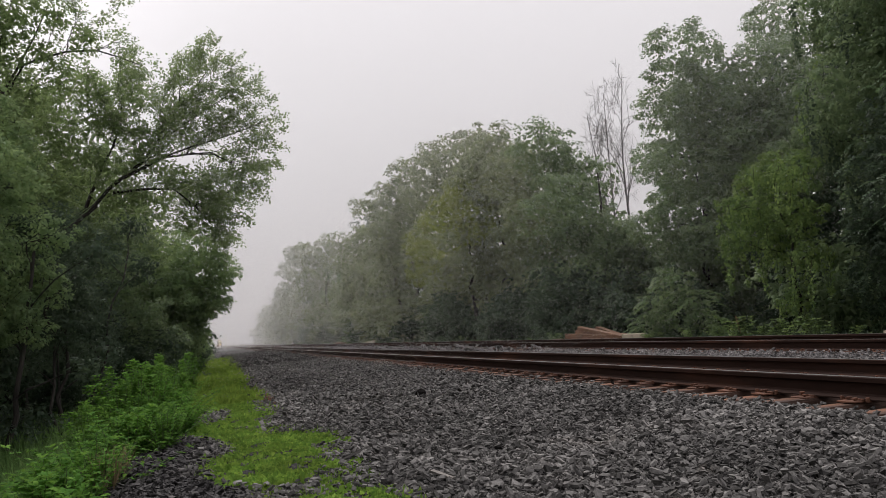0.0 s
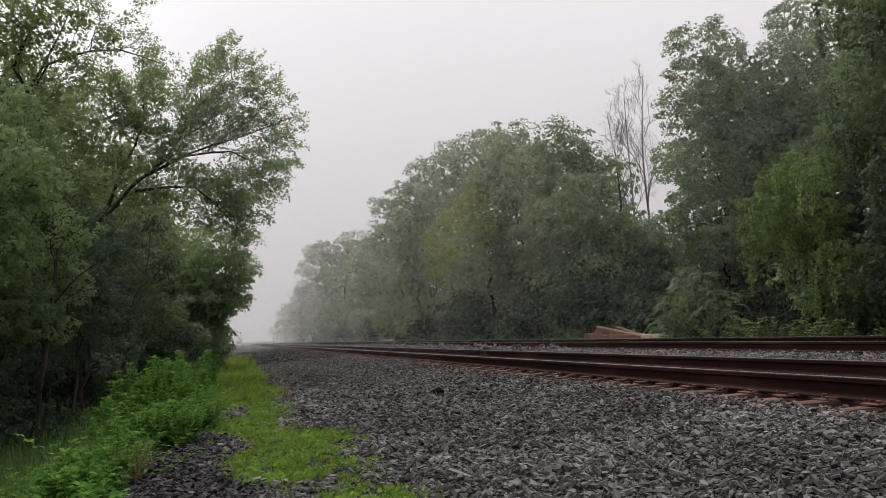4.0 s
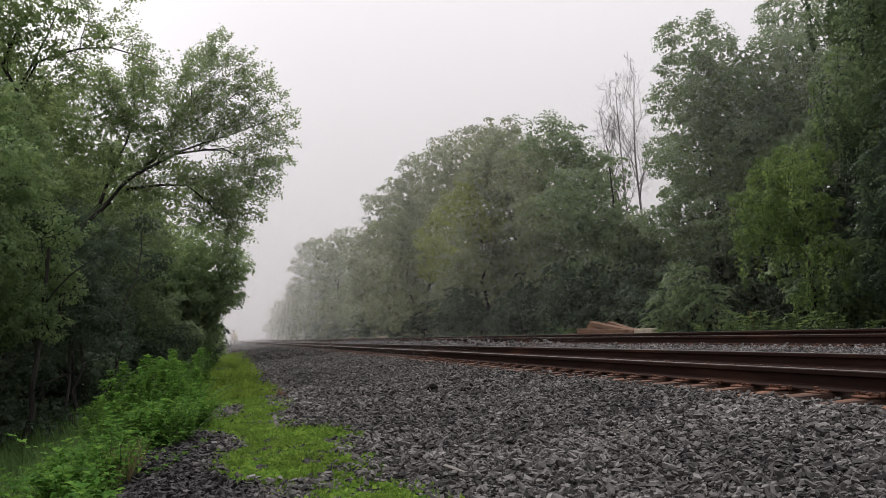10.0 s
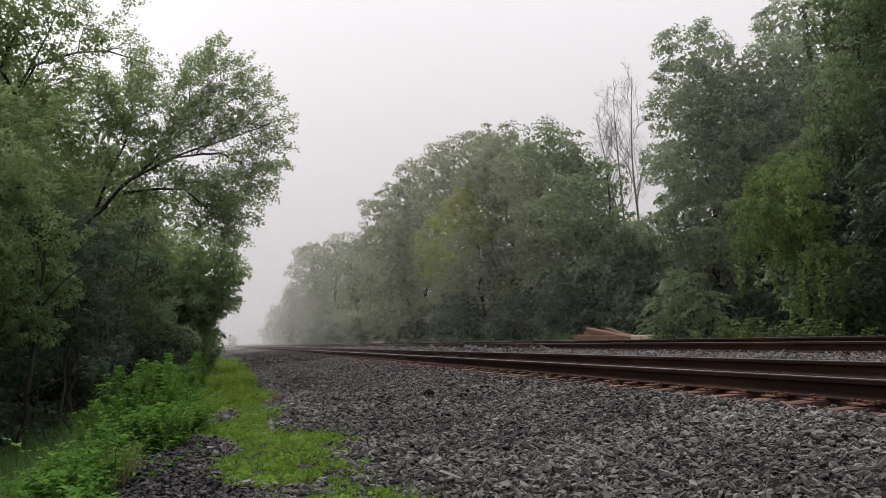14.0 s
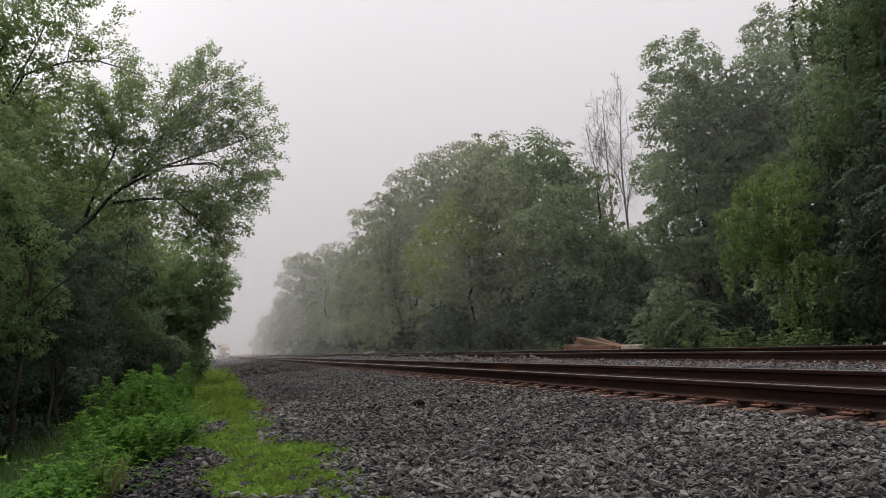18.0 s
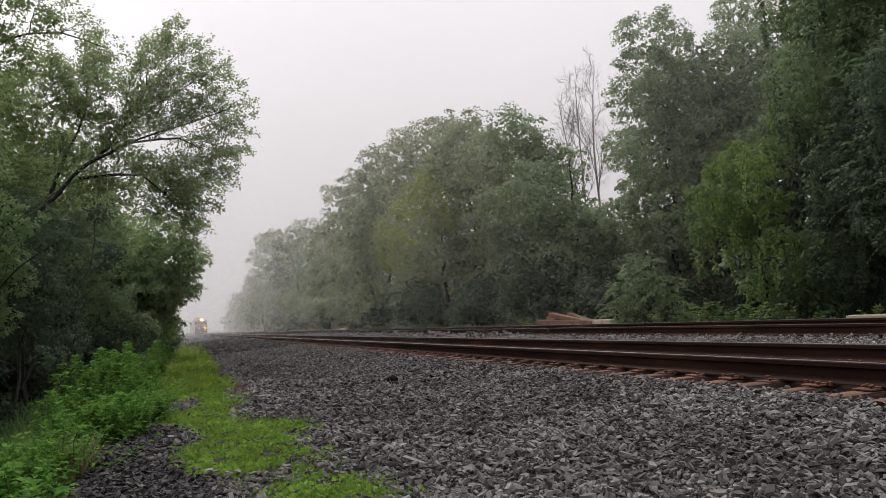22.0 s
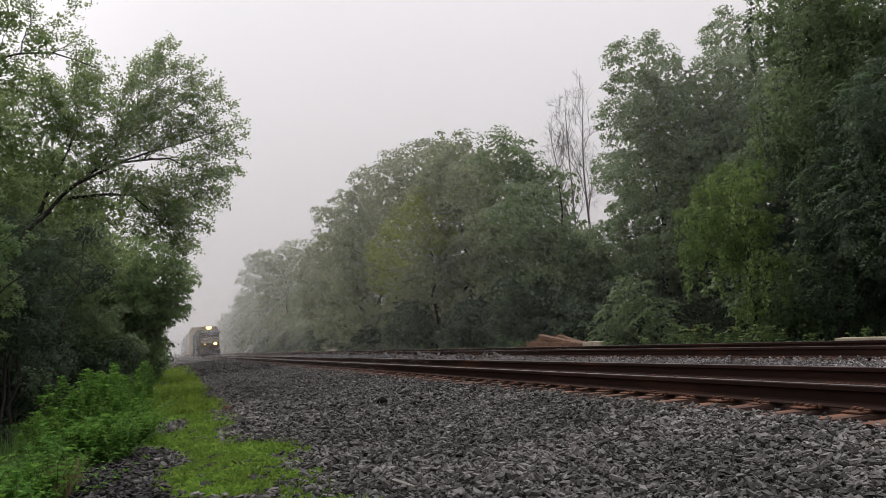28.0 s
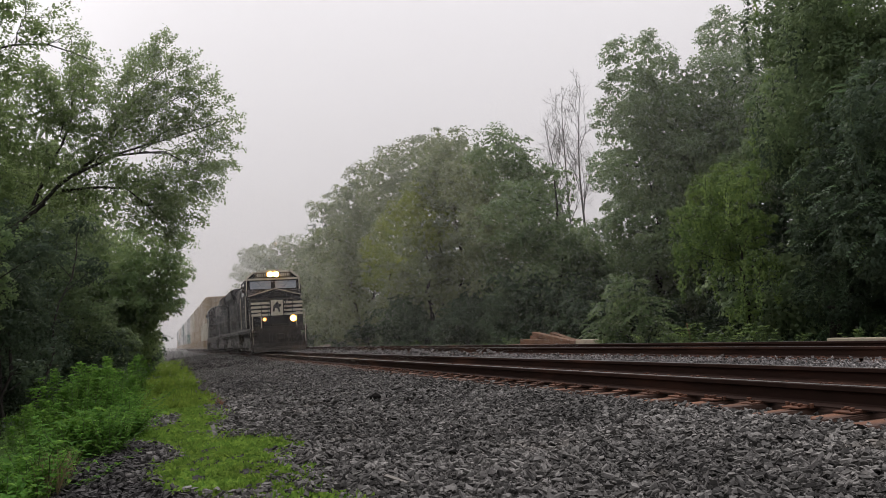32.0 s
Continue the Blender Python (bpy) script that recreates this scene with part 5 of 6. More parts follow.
dead_tree((21.0, 36.6), (20.9, 36.0, 12.7), 0.085, "bare dead tree standing close beside another")
dead_tree((21.2, 36.0), (19.8, 36.0, 11.4), 0.075, "slender bare dead tree leaning to the line")


def sapling(base, height, lean, r):
    thing = tagged(new("sapling"), "thin sapling, its leaves coloured dark for the shade of the wood", "tree", "saplings")
    z = float(land(*base)) - 0.1
    thing.location = (*base, z)
    stem = bend((0, 0, 0), (lean, rng.normal(0, 0.3), height), 0, r, r * 0.4, 8, 0.08)
    limbs = [stem] + [bend(stem[j][0], stem[j][0] + np.array([rng.normal(0, 0.7), rng.normal(0, 0.5), rng.uniform(0.3, 1.0)]), 0.05, stem[j][1] * 0.6, 0.008, 4) for j in (3, 4, 5, 6, 7, 8)]
    V, F = welded(limbs, 6, (3, 4, 5, 6, 7, 8))
    under(new("trunk", fast_mesh("trunk", V, F, M_BARK, True)), thing)
    lobes = [(*(l[-1][0]), rng.uniform(0.25, 0.5)) for l in limbs[1:]]
    # crown in the dark leaf colour that carries the shade under the canopy
    crown(lobes, 0.075, 12, 0.3, "crown", thing, M_LEAF_DARK_SHADE)


for i in range(16):
    y = 16.8 + i * 0.8 + rng.normal(0, 0.4)
    sapling((-0.16 * y - 0.6 + rng.normal(0, 0.7), y), rng.uniform(3.0, 5.0), rng.uniform(-0.2, 1.1), rng.uniform(0.035, 0.07))


def wood_tree(h, spread, material, label, leaf=0.42, density=17):
    k = 9
    lobes = []
    for i in range(k):
        s = i / (k - 1)
        a = 2.4 * i
        w = spread * (0.45 + 0.9 * math.sin(math.pi * (0.15 + 0.75 * s)))
        lobes.append((200 + w * 0.62 * math.cos(a), w * 0.62 * math.sin(a), h * (0.16 + 0.78 * s), spread * rng.uniform(0.5, 0.72)))
    return tree("deciduous_tree", (200.0, 0.0), lobes, leaf, density, material, label, group="trees of the wood", trunk=0.2)


# One of each set has its shade painted in by the darker leaves.
KINDS = [wood_tree(13.5, 2.9, M_LEAF, "green broad-leaved tree of the wood", 0.5, 10), wood_tree(15.5, 3.2, M_LEAF_DARK_SHADE, "green tree of the wood, coloured dark for shade", 0.5, 10), wood_tree(11.0, 2.6, M_LEAF, "smaller green tree of the wood", 0.5, 10)]
CLOSE = [wood_tree(11.5, 2.8, M_LEAF_DARK_SHADE, "green tree inside the wood, coloured dark for shade", 0.24, 12), wood_tree(9.5, 2.5, M_LEAF, "green tree inside the wood", 0.24, 12)]
# The last four stand out of view, added to shade the ditch.
NEARBY = [(-9, 30), (-12, 24), (-10.5, 37), (-14, 33), (-9.5, 18.5), (26, 22), (25.5, 31), (24, 13), (21.5, 9.5), (22, 12), (21, 16), (23.5, 18), (-7.8, 9.0), (-8.5, 4.5), (-7.6, 0.5), (-9, -5)]
STANDS = [(-7, 46), (-13, 46), (-6.5, 58), (-10, 62), (-7, 72), (-12, 78), (-7.5, 88), (-7, 104), (-11, 96), (-8, 125), (-8, 150), (-8, 180), (-8, 220), (-22, 22), (-22, 40), (-18, 8), (-16, -6),
          (24.5, 44), (27, 52), (23.5, 60), (22.5, 72), (23, 84), (21.5, 97), (20, 112), (21, 128), (20, 146), (20.5, 168), (20, 195), (20, 228), (21, 265), (21, 310), (27, 6), (26, -4)]


def stand(kinds, spots):
    for i, (x, y) in enumerate(spots):
        src = kinds[i % len(kinds)]
        m = pose(x, y, float(land(x, y)) - 0.12, 0, 0, 73 * i % 360)
        ob = src
        if i < len(kinds):
            src.matrix_basis = m
        else:
            ob = copy_thing(src, m)
        if x > 0 and y < 75:
            ob.scale = (0.62, 0.62, 0.62) if y > 40 else (0.75, 0.75, 0.75)


stand(KINDS, STANDS)
stand(CLOSE, NEARBY)

# dense bushes at the foot of the woods, most with shade put into their leaf colour
def bush(label, material, leaf=0.16, density=15):
    lobes = [(200 + rng.uniform(-1.1, 1.1), rng.uniform(-1.1, 1.1), rng.uniform(-0.3, 1.5), rng.uniform(0.5, 0.85)) for _ in range(8)]
    return tree("bush", (200.0, 0.0), lobes, leaf, density, material, label, "bush", group="bushes under the trees", trunk=0.05)


BUSHES = [bush("green bush at the foot of the wood, coloured dark for shade", M_LEAF_DARK_SHADE), bush("green bush at the foot of the wood", M_LEAF)]
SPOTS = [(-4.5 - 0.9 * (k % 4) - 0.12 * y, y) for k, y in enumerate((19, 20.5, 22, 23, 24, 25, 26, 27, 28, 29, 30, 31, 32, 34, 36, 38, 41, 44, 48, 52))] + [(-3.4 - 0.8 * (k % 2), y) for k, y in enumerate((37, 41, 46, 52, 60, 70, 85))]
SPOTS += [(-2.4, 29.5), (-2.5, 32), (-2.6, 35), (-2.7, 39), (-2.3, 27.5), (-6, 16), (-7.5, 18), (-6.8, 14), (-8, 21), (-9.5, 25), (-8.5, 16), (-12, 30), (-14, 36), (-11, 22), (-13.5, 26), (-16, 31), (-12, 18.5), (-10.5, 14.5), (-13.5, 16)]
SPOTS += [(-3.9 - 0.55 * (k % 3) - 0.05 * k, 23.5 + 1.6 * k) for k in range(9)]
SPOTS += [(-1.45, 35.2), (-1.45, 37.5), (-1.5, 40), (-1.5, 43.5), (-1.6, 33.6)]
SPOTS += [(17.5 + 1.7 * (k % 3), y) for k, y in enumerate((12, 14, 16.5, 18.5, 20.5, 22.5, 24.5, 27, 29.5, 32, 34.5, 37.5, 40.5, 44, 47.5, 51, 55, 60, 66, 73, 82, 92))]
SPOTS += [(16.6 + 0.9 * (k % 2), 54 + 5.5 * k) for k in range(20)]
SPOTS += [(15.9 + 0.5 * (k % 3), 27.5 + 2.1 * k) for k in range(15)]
FINE = bush("fine-leaved bush coloured dark for the shade of the wood", M_LEAF_DARK_SHADE, 0.09, 11)
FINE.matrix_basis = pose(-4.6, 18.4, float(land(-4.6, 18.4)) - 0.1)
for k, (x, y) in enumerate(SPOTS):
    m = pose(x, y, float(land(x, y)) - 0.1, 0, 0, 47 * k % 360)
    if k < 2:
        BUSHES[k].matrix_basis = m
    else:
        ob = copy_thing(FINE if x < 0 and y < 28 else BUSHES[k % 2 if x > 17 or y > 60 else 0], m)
        w = 0.78 if -1.65 < x < 0 else 0.9 + 0.12 * (k % 5)
        ob.scale = (w, w, w)

VERGE_BUSH = bush("pale green bush at the edge of the verge", M_LEAF_FRESH)
for k, (x, y, w) in enumerate(((-2.0, 34.5, 0.74), (-1.5, 37.5, 0.68), (-1.4, 41, 0.72), (-1.3, 45, 0.76), (-1.2, 50, 0.8))):
    m = pose(x, y, float(land(x, y)) - 0.1, 0, 0, 61 * k)
    ob = VERGE_BUSH if k == 0 else copy_thing(VERGE_BUSH, m)
    ob.matrix_basis = m
    ob.scale = (w, w, w)

# ================= hanging vines =================
def vine(top, length, label, material):
    """A strand of climbing vine that hangs from a branch."""
    thing = tagged(new("vine"), label, "vine", "hanging vines")
    thing.location = top
    path = bend((0, 0, 0), (rng.normal(0, 0.12), rng.normal(0, 0.12), -length), 0, 0.012, 0.006, 7, 0.08)
    V, F = tubes([path], 4)
    under(new("stem", fast_mesh("stem", V, F, M_STEM)), thing)
    n = int(length * 70)
    s = rng.random(n)
    pts = np.array([p for p, _ in path])
    idx = s * (len(pts) - 1)
    i0 = np.minimum(idx.astype(int), len(pts) - 2)
    c = pts[i0] + (pts[i0 + 1] - pts[i0]) * (idx - i0)[:, None] + rng.normal(0, 0.09, (n, 3)) * (1.2 - s)[:, None]
    a = unit(rng.normal(0, 0.6, (n, 3)) + np.array([0, 0, -0.6]))
    sd = unit(np.cross(a, unit(rng.normal(0, 0.5, (n, 3)) + np.array([-0.7, -0.5, 0.5]))))
    V, F = blades(c, a, sd, rng.uniform(0.06, 0.12, n), rng.uniform(0.05, 0.09, n))
    under(new("foliage", fast_mesh("foliage", V, F, material)), thing)


for x, y, z, r in VINE:
    for _ in range(4):
        a = rng.uniform(0, 6.28)
        top = (x + r * 0.9 * math.cos(a), y + r * 0.9 * math.sin(a), z + rng.uniform(-0.3, 0.3) * r)
        vine(top, min(rng.uniform(0.5, 1.6), top[2] + 0.3), "bright green vine strand hanging from the thicket", M_LEAF_VINE)
for x, y, z, r in TALL_C + TALL_D[:4]:
    for _ in range(4):
        a = rng.uniform(0, 6.28)
        vine((x + r * math.cos(a), y + r * math.sin(a), z), rng.uniform(0.7, 1.8), "leafy vine hanging down a tall tree", M_LEAF_VINE if rng.random() < 0.35 else M_LEAF_DARK_SHADE)

# ================= weeds =================
def bent_blades(c, a, s, L, W, hang):
    """Leaf blades bent at their widest part, the tip hanging: two three-sided faces each."""
    L, W, hang = L[:, None], W[:, None], hang[:, None]
    mid = c + a * L * 0.45
    tip = c + a * L * 0.95 + np.array([0, 0, -1.0]) * L * hang
    V = np.stack([c, mid + s * W / 2, mid - s * W / 2, tip], 1).reshape(-1, 3)
    F = (np.array([(0, 2, 1), (1, 2, 3)])[None] + 4 * np.arange(len(c))[:, None, None]).reshape(-1, 3)
    return V, F


def weed_kind(height, stems, leaf, material, label, spread=0.14, flowers=False):
    """Upright stems with whorls of hanging lance-shaped leaves and a tuft at the top."""
    thing = tagged(new("weed"), label, "weed", "weeds")
    paths, C, A, S, L, W, H = [], [], [], [], [], [], []
    for _ in range(stems):
        foot = np.array([rng.uniform(-0.012, 0.012), rng.uniform(-0.012, 0.012), 0])
        h = height * rng.uniform(0.6, 1.1)
        tip = foot + np.array([rng.normal(0, spread), rng.normal(0, spread), h])
        p = bend(foot, tip, 0, 0.007, 0.002, 4, 0.05)
        paths.append(p)
        pts = np.array([q for q, _ in p])
        n = int(h / 0.04)
        for i in range(n + 1):
            s = 0.15 + 0.85 * i / n
            k = s * 4
            j = min(int(k), 3)
            c = pts[j] + (pts[j + 1] - pts[j]) * (k - j)
            top = i >= n - 1
            for w in range(6 if top else 3):
                a = 2.4 * i + w * (1.05 if top else 2.09) + rng.normal(0, 0.25)
                d = unit(np.array([math.cos(a), math.sin(a), rng.uniform(0.3, 1.0) if top else rng.uniform(0.0, 0.6)]))
                C.append(c), A.append(d), S.append(unit(np.cross(d, [0, 0, 1.0]) + rng.normal(0, 0.15, 3)))
                L.append(leaf * rng.uniform(0.7, 1.2) * (0.7 if top else 1.15 - 0.4 * s)), W.append(leaf * rng.uniform(0.3, 0.44) * (0.85 if top else 1.0)), H.append(rng.uniform(0.1, 0.5))
        if flowers:
            for _ in range(40):
                d = unit(rng.normal(0, 1, 3) + np.array([0, 0, 0.8]))
                C.append(tip + rng.normal(0, 0.025, 3) + np.array([0, 0, -0.03])), A.append(d), S.append(unit(np.cross(d, rng.normal(0, 1, 3))))
                L.append(0.02), W.append(0.012), H.append(0.0)
    V, F = welded(paths, 3, [0] * (len(paths) - 1))
    under(new("stem", fast_mesh("stem", V, F, M_STEM)), thing)
    V, F = bent_blades(*[np.array(q) for q in (C, A, S, L, W, H)])
    under(new("foliage", fast_mesh("foliage", V, F, material)), thing)
    return thing


W_LANCE = [weed_kind(0.5, 11, 0.115, M_WEED, "leafy green weed with long narrow leaves") for _ in range(3)]
W_BUSHY = [weed_kind(0.46, 15, 0.078, M_WEED, "bushy green weed with small leaves", 0.2) for _ in range(3)]
W_TALL = [weed_kind(0.8, 9, 0.095, M_WEED, "tall weed with pale budding tips", 0.17, True) for _ in range(2)]
W_LOW = [weed_kind(0.32, 9, 0.10, M_LEAF_VINE, "low fresh green weed beyond the tracks", 0.2) for _ in range(2)]
used = set()


def plant(src, x, y, scale=1.0):
    m = pose(x, y, float(land(x, y)) - 0.03, rng.normal(0, 5), rng.normal(0, 5), rng.uniform(0, 360))
    if src.name not in used:
        used.add(src.name)
        ob = src
        src.matrix_basis = m
    else:
        ob = copy_thing(src, m)
    ob.scale = (scale, scale, scale)


for i in range(135):
    y = 4.4 + 8.5 * (i / 135) ** 1.15 + rng.normal(0, 0.2)
    edge = -0.80 - 0.05 * max(0, 7 - y) if y < 8.2 else -0.45
    x = edge - abs(rng.normal(0, 0.6)) - 0.04
    plant(rand.choice(W_LANCE + W_BUSHY), x, y, rng.uniform(0.62, 1.1))
for i in range(52):
    plant(rand.choice(W_TALL + W_BUSHY), rng.uniform(-1.6, -0.5), rng.uniform(9.6, 13.2), rng.uniform(0.75, 1.1))
for i in range(14):
    plant(rand.choice(W_TALL), rng.uniform(-1.3, -0.6), rng.uniform(10.6, 13.2), rng.uniform(1.05, 1.3))
for i in range(16):
    plant(rand.choice(W_LANCE), rng.uniform(-1.0, -0.35), rng.uniform(8.6, 10.2), rng.uniform(0.6, 0.85))
for x, y, s in ((-0.86, 4.35, 0.75), (-0.98, 4.6, 0.8), (-1.1, 4.25, 0.9), (-1.25, 4.7, 0.9), (-0.93, 4.95, 0.6)):
    plant(W_LANCE[rand.randrange(3)], x, y, s)
for i in range(26):
    y = 14 + 26 * (i / 26)
    plant(rand.choice(W_BUSHY + W_TALL), rng.uniform(-2.6, -0.4 + 0.006 * y), y, rng.uniform(0.8, 1.3))
for i in range(16):
    y = 11.5 + 45 * (i / 16) ** 1.5
    plant(rand.choice(W_LOW), 13.9 + abs(rng.normal(0, 0.6)), y + rng.normal(0, 0.5), rng.uniform(0.9, 1.7))
for x, y, k in ((13.7, 17.7, 2.2), (13.9, 17.0, 1.6), (13.8, 16.2, 1.9), (14.1, 15.3, 2.0), (13.9, 18.8, 1.5), (14.0, 20.3, 1.6)):
    plant(rand.choice(W_LOW), x, y, k)

M_REDDRY = leafy("reddish_dry_stalks", (0.14, 0.06, 0.035), (0.22, 0.1, 0.06), (0.3, 0.16, 0.1), 0.2)

# ================= grass and low plants, past counting =================
def mat_of_leaves(name, xs, ys, keep, n, length, width, upright, material, label):
    """Low leaves or blades over a stretch of ground; keep(x, y) thins them."""
    x, y = rng.uniform(*xs, n), ys[0] + (ys[1] - ys[0]) * rng.random(n) ** 1.5
    ok = rng.random(n) < keep(x, y)
    x, y = x[ok], y[ok]
    n = len(x)
    c = np.stack([x, y, land(x, y) + rng.random(n) * length * 0.25 * (1 - upright)], 1)
    a = unit(rng.normal(0, 1, (n, 3)) * np.array([1, 1, 0.25]) * (1.1 - upright) + np.array([0, 0, 0.15 + upright]))
    sd = unit(np.cross(a, rng.normal(0, 1, (n, 3))))
    far = np.clip(y / 9, 1, 3)
    V, F = blades(c, a, sd, length * rng.uniform(0.5, 1.3, n) * far ** 0.35, width * rng.uniform(0.7, 1.3, n) * far)
    return tagged(new(name, fast_mesh(name, V, F, material)), label, "grass", kind="stuff")


def blotch(x, y, s, k):
    return 0.5 + 0.5 * np.sin(x * s + 1.3 * np.sin(y * s * 0.6 + k)) * np.sin(y * s * 0.8 + 1.7 * np.sin(x * s * 0.7 + k))


def heap_edge(y):
    """Where the heap of dark shale ends against the verge."""
    return np.interp(y, [3, 4.4, 5.0, 5.9, 6.6, 7.2, 8.0, 8.8, 9.5], [0.3, 0.22, 0.3, 0.1, -0.25, -0.2, -0.05, -0.08, -0.4])


def strip(x, y):
    """How thickly the verge is grown over."""
    wavy = 0.14 * np.sin(y * 1.7) + 0.09 * np.sin(y * 4.1 + 7 * x) + 0.06 * np.sin(y * 9.7 + 3 * x)
    right = np.interp(y, [3, 4.2, 5, 6, 7, 8.4, 9.2, 10.2, 15, 16, 32], [1.0, 1.05, 1.12, 1.22, 1.28, 1.28, 0.95, 0.86, 0.98, 1.0, 0.86]) + wavy * np.clip(1.4 - y / 20, 0.3, 1)
    left = np.where(y < 9.5, heap_edge(y) + 0.5 * wavy, -1.4)
    edge = np.clip((right - x) / 0.42, 0, 1) * np.clip((x - left) / 0.25, 0, 1)
    bare = np.exp(-((x + 0.02) / 0.26) ** 4 - ((y - 12.0) / 0.9) ** 4)
    bare2 = np.exp(-((x - 0.45) / 0.4) ** 2 - ((y - 5.4) / 0.35) ** 2)
    return edge * (1 - bare) * (1 - 0.85 * bare2) * (0.4 + 0.6 * np.clip(blotch(x + 3, y, 1.7, 2.2) * 2, 0, 1)) * np.clip(blotch(x, y, 5.0, 0.6) * 2.4 + np.clip((y - 4.6) / 3.0, 0.15, 0.75), 0, 1)


mat_of_leaves("clover", (-1.4, 1.3), (3.2, 16), lambda x, y: strip(x, y) * np.clip(2.4 * blotch(x, y, 9.0, 1.1) - 0.4, 0.03, 1), 120000, 0.048, 0.04, 0.2, M_GRASS, "bright yellow-green clover and low leaves on gravel")
mat_of_leaves("grass", (-1.4, 1.3), (3.2, 16), lambda x, y: strip(x, y) * blotch(x, y, 3.1, 2.0), 16000, 0.085, 0.008, 0.7, M_GRASS, "bright green grass blades on the verge")
mat_of_leaves("grass", (-1.8, 1.5), (14, 60), lambda x, y: np.clip((0.62 + 0.013 * y + 0.12 * np.sin(y * 0.9) - x) / 0.3, 0, 1) * np.clip(0.25 + 1.3 * blotch(x, y, 2.3, 0.9), 0, 1), 34000, 0.13, 0.02, 0.4, M_VERGE, "bright green grass verge along the ballast")
mat_of_leaves("ditch_grass", (-12, -1.2), (7, 34), lambda x, y: np.clip(1.2 - blotch(x, y, 0.9, 1.1), 0.2, 1), 60000, 0.5, 0.017, 0.75, M_DIMGRASS, "tall dim grass in the ditch under the trees")
mat_of_leaves("ditch_herbs", (-5.5, -0.9), (3.6, 14), lambda x, y: np.clip((-0.85 - x) / 0.3, 0, 1) * np.clip(1.6 * blotch(x, y, 2.6, 0.3) - 0.4, 0, 1), 50000, 0.075, 0.04, 0.3, M_WEED, "thick green herbs on the ditch slope")
mat_of_leaves("dry_stalks", (-1.0, -0.72), (6.2, 7.6), lambda x, y: 0 * x + 1, 260, 0.28, 0.008, 0.8, M_DRY, "dry brown stalks at the edge of the gravel heap")
# Low growth under the trees, its leaf colour darkened for their shade.
mat_of_leaves("forest_litter", (-30, -2), (12, 60), lambda x, y: 0 * x + 0.8, 24000, 0.2, 0.09, 0.3, M_LEAF_DARK_SHADE, "low growth on the forest floor, coloured dark for shade")
mat_of_leaves("undergrowth", (14.0, 24), (9, 80), lambda x, y: np.clip((x - 14) / 1.0, 0.1, 1), 20000, 0.26, 0.13, 0.4, M_LEAF_DARK_SHADE, "undergrowth at the foot of the trees, coloured dark for shade")

mat_of_leaves("clover", (-1.4, 1.3), (-3.0, 3.2), lambda x, y: np.clip((0.75 - x) / 0.2, 0, 1) * np.clip((x + 0.4) / 0.2, 0, 1), 9000, 0.06, 0.05, 0.2, M_GRASS, "bright yellow-green clover and low leaves on gravel")
mat_of_leaves("ditch_herbs", (-6, -0.9), (-4.0, 3.6), lambda x, y: 0 * x + 0.9, 9000, 0.12, 0.08, 0.2, M_WEED, "thick green herbs on the ditch slope")
mat_of_leaves("dry_grass", (0.72, 1.02), (12.0, 18.0), lambda x, y: np.exp(-((y - 15.0) / 1.3) ** 2), 1400, 0.06, 0.012, 0.2, M_REDDRY, "reddish dry stalks at the bare edge of the verge")

# ================= timber beyond the tracks =================
def beam(name, a, b, w, h, material, label, group=""):
    """A squared beam from a to b, resting on its lower side."""
    a, b = Vector(a), Vector(b)
    bm = box(bmesh.new(), -w / 2, w / 2, 0, (b - a).length, 0, h, 0.012)
    for v in bm.verts:
        v.co += Vector((rand.uniform(-0.008, 0.008), rand.uniform(-0.01, 0.01), rand.uniform(-0.006, 0.006)))
    me = bpy.data.meshes.new(name)
    bmesh.ops.recalc_face_normals(bm, faces=bm.faces)
    bm.to_mesh(me), bm.free()
    me.materials.append(material)
    ob = new(name, me)
    ob.matrix_basis = Matrix.Translation(a) @ (b - a).to_track_quat("Y", "Z").to_matrix().to_4x4()
    return tagged(ob, label, "timber", group)


g0 = -0.42
PILE = "timbers in the pile"
LOWEST, UPPER = "reddish sawn timber at the bottom of a pile", "reddish sawn timber lying aslant on others"
beam("timber", (14.15, 25.6, g0), (14.1, 30.4, g0 + 0.01), 0.24, 0.28, M_TIMBER, LOWEST, PILE)
beam("timber", (14.45, 25.4, g0 - 0.02), (14.42, 29.9, g0), 0.24, 0.28, M_TIMBER, LOWEST, PILE)
beam("timber", (14.75, 25.6, g0 - 0.03), (14.7, 29.6, g0 - 0.03), 0.24, 0.28, M_TIMBER, LOWEST, PILE)
beam("timber", (14.2, 25.3, g0 + 0.22), (14.2, 29.35, g0 + 0.3), 0.24, 0.2, M_TIMBER, UPPER, PILE)
beam("timber", (14.5, 25.2, g0 + 0.22), (14.45, 28.9, g0 + 0.42), 0.24, 0.2, M_TIMBER, UPPER, PILE)
beam("timber", (14.25, 24.9, g0 + 0.2), (14.22, 28.2, g0 + 0.6), 0.24, 0.17, M_TIMBER, UPPER, PILE)
beam("timber", (14.5, 24.85, g0 + 0.12), (14.48, 27.2, g0 + 0.58), 0.22, 0.16, M_TIMBER, UPPER, PILE)
beam("board", (14.2, 23.5, g0), (14.2, 24.7, g0), 0.22, 0.42, M_PALE, "pale squared block of wood beside the timber pile")
beam("board", (14.0, 10.4, -0.38), (14.05, 13.25, -0.38), 0.26, 0.3, M_PALE, "pale wooden beam lying beyond the second track")
beam("board", (14.4, 70.5, -0.15), (14.5, 78.5, -0.42), 0.2, 0.22, M_PALE, "long pale pole lying beside the line")
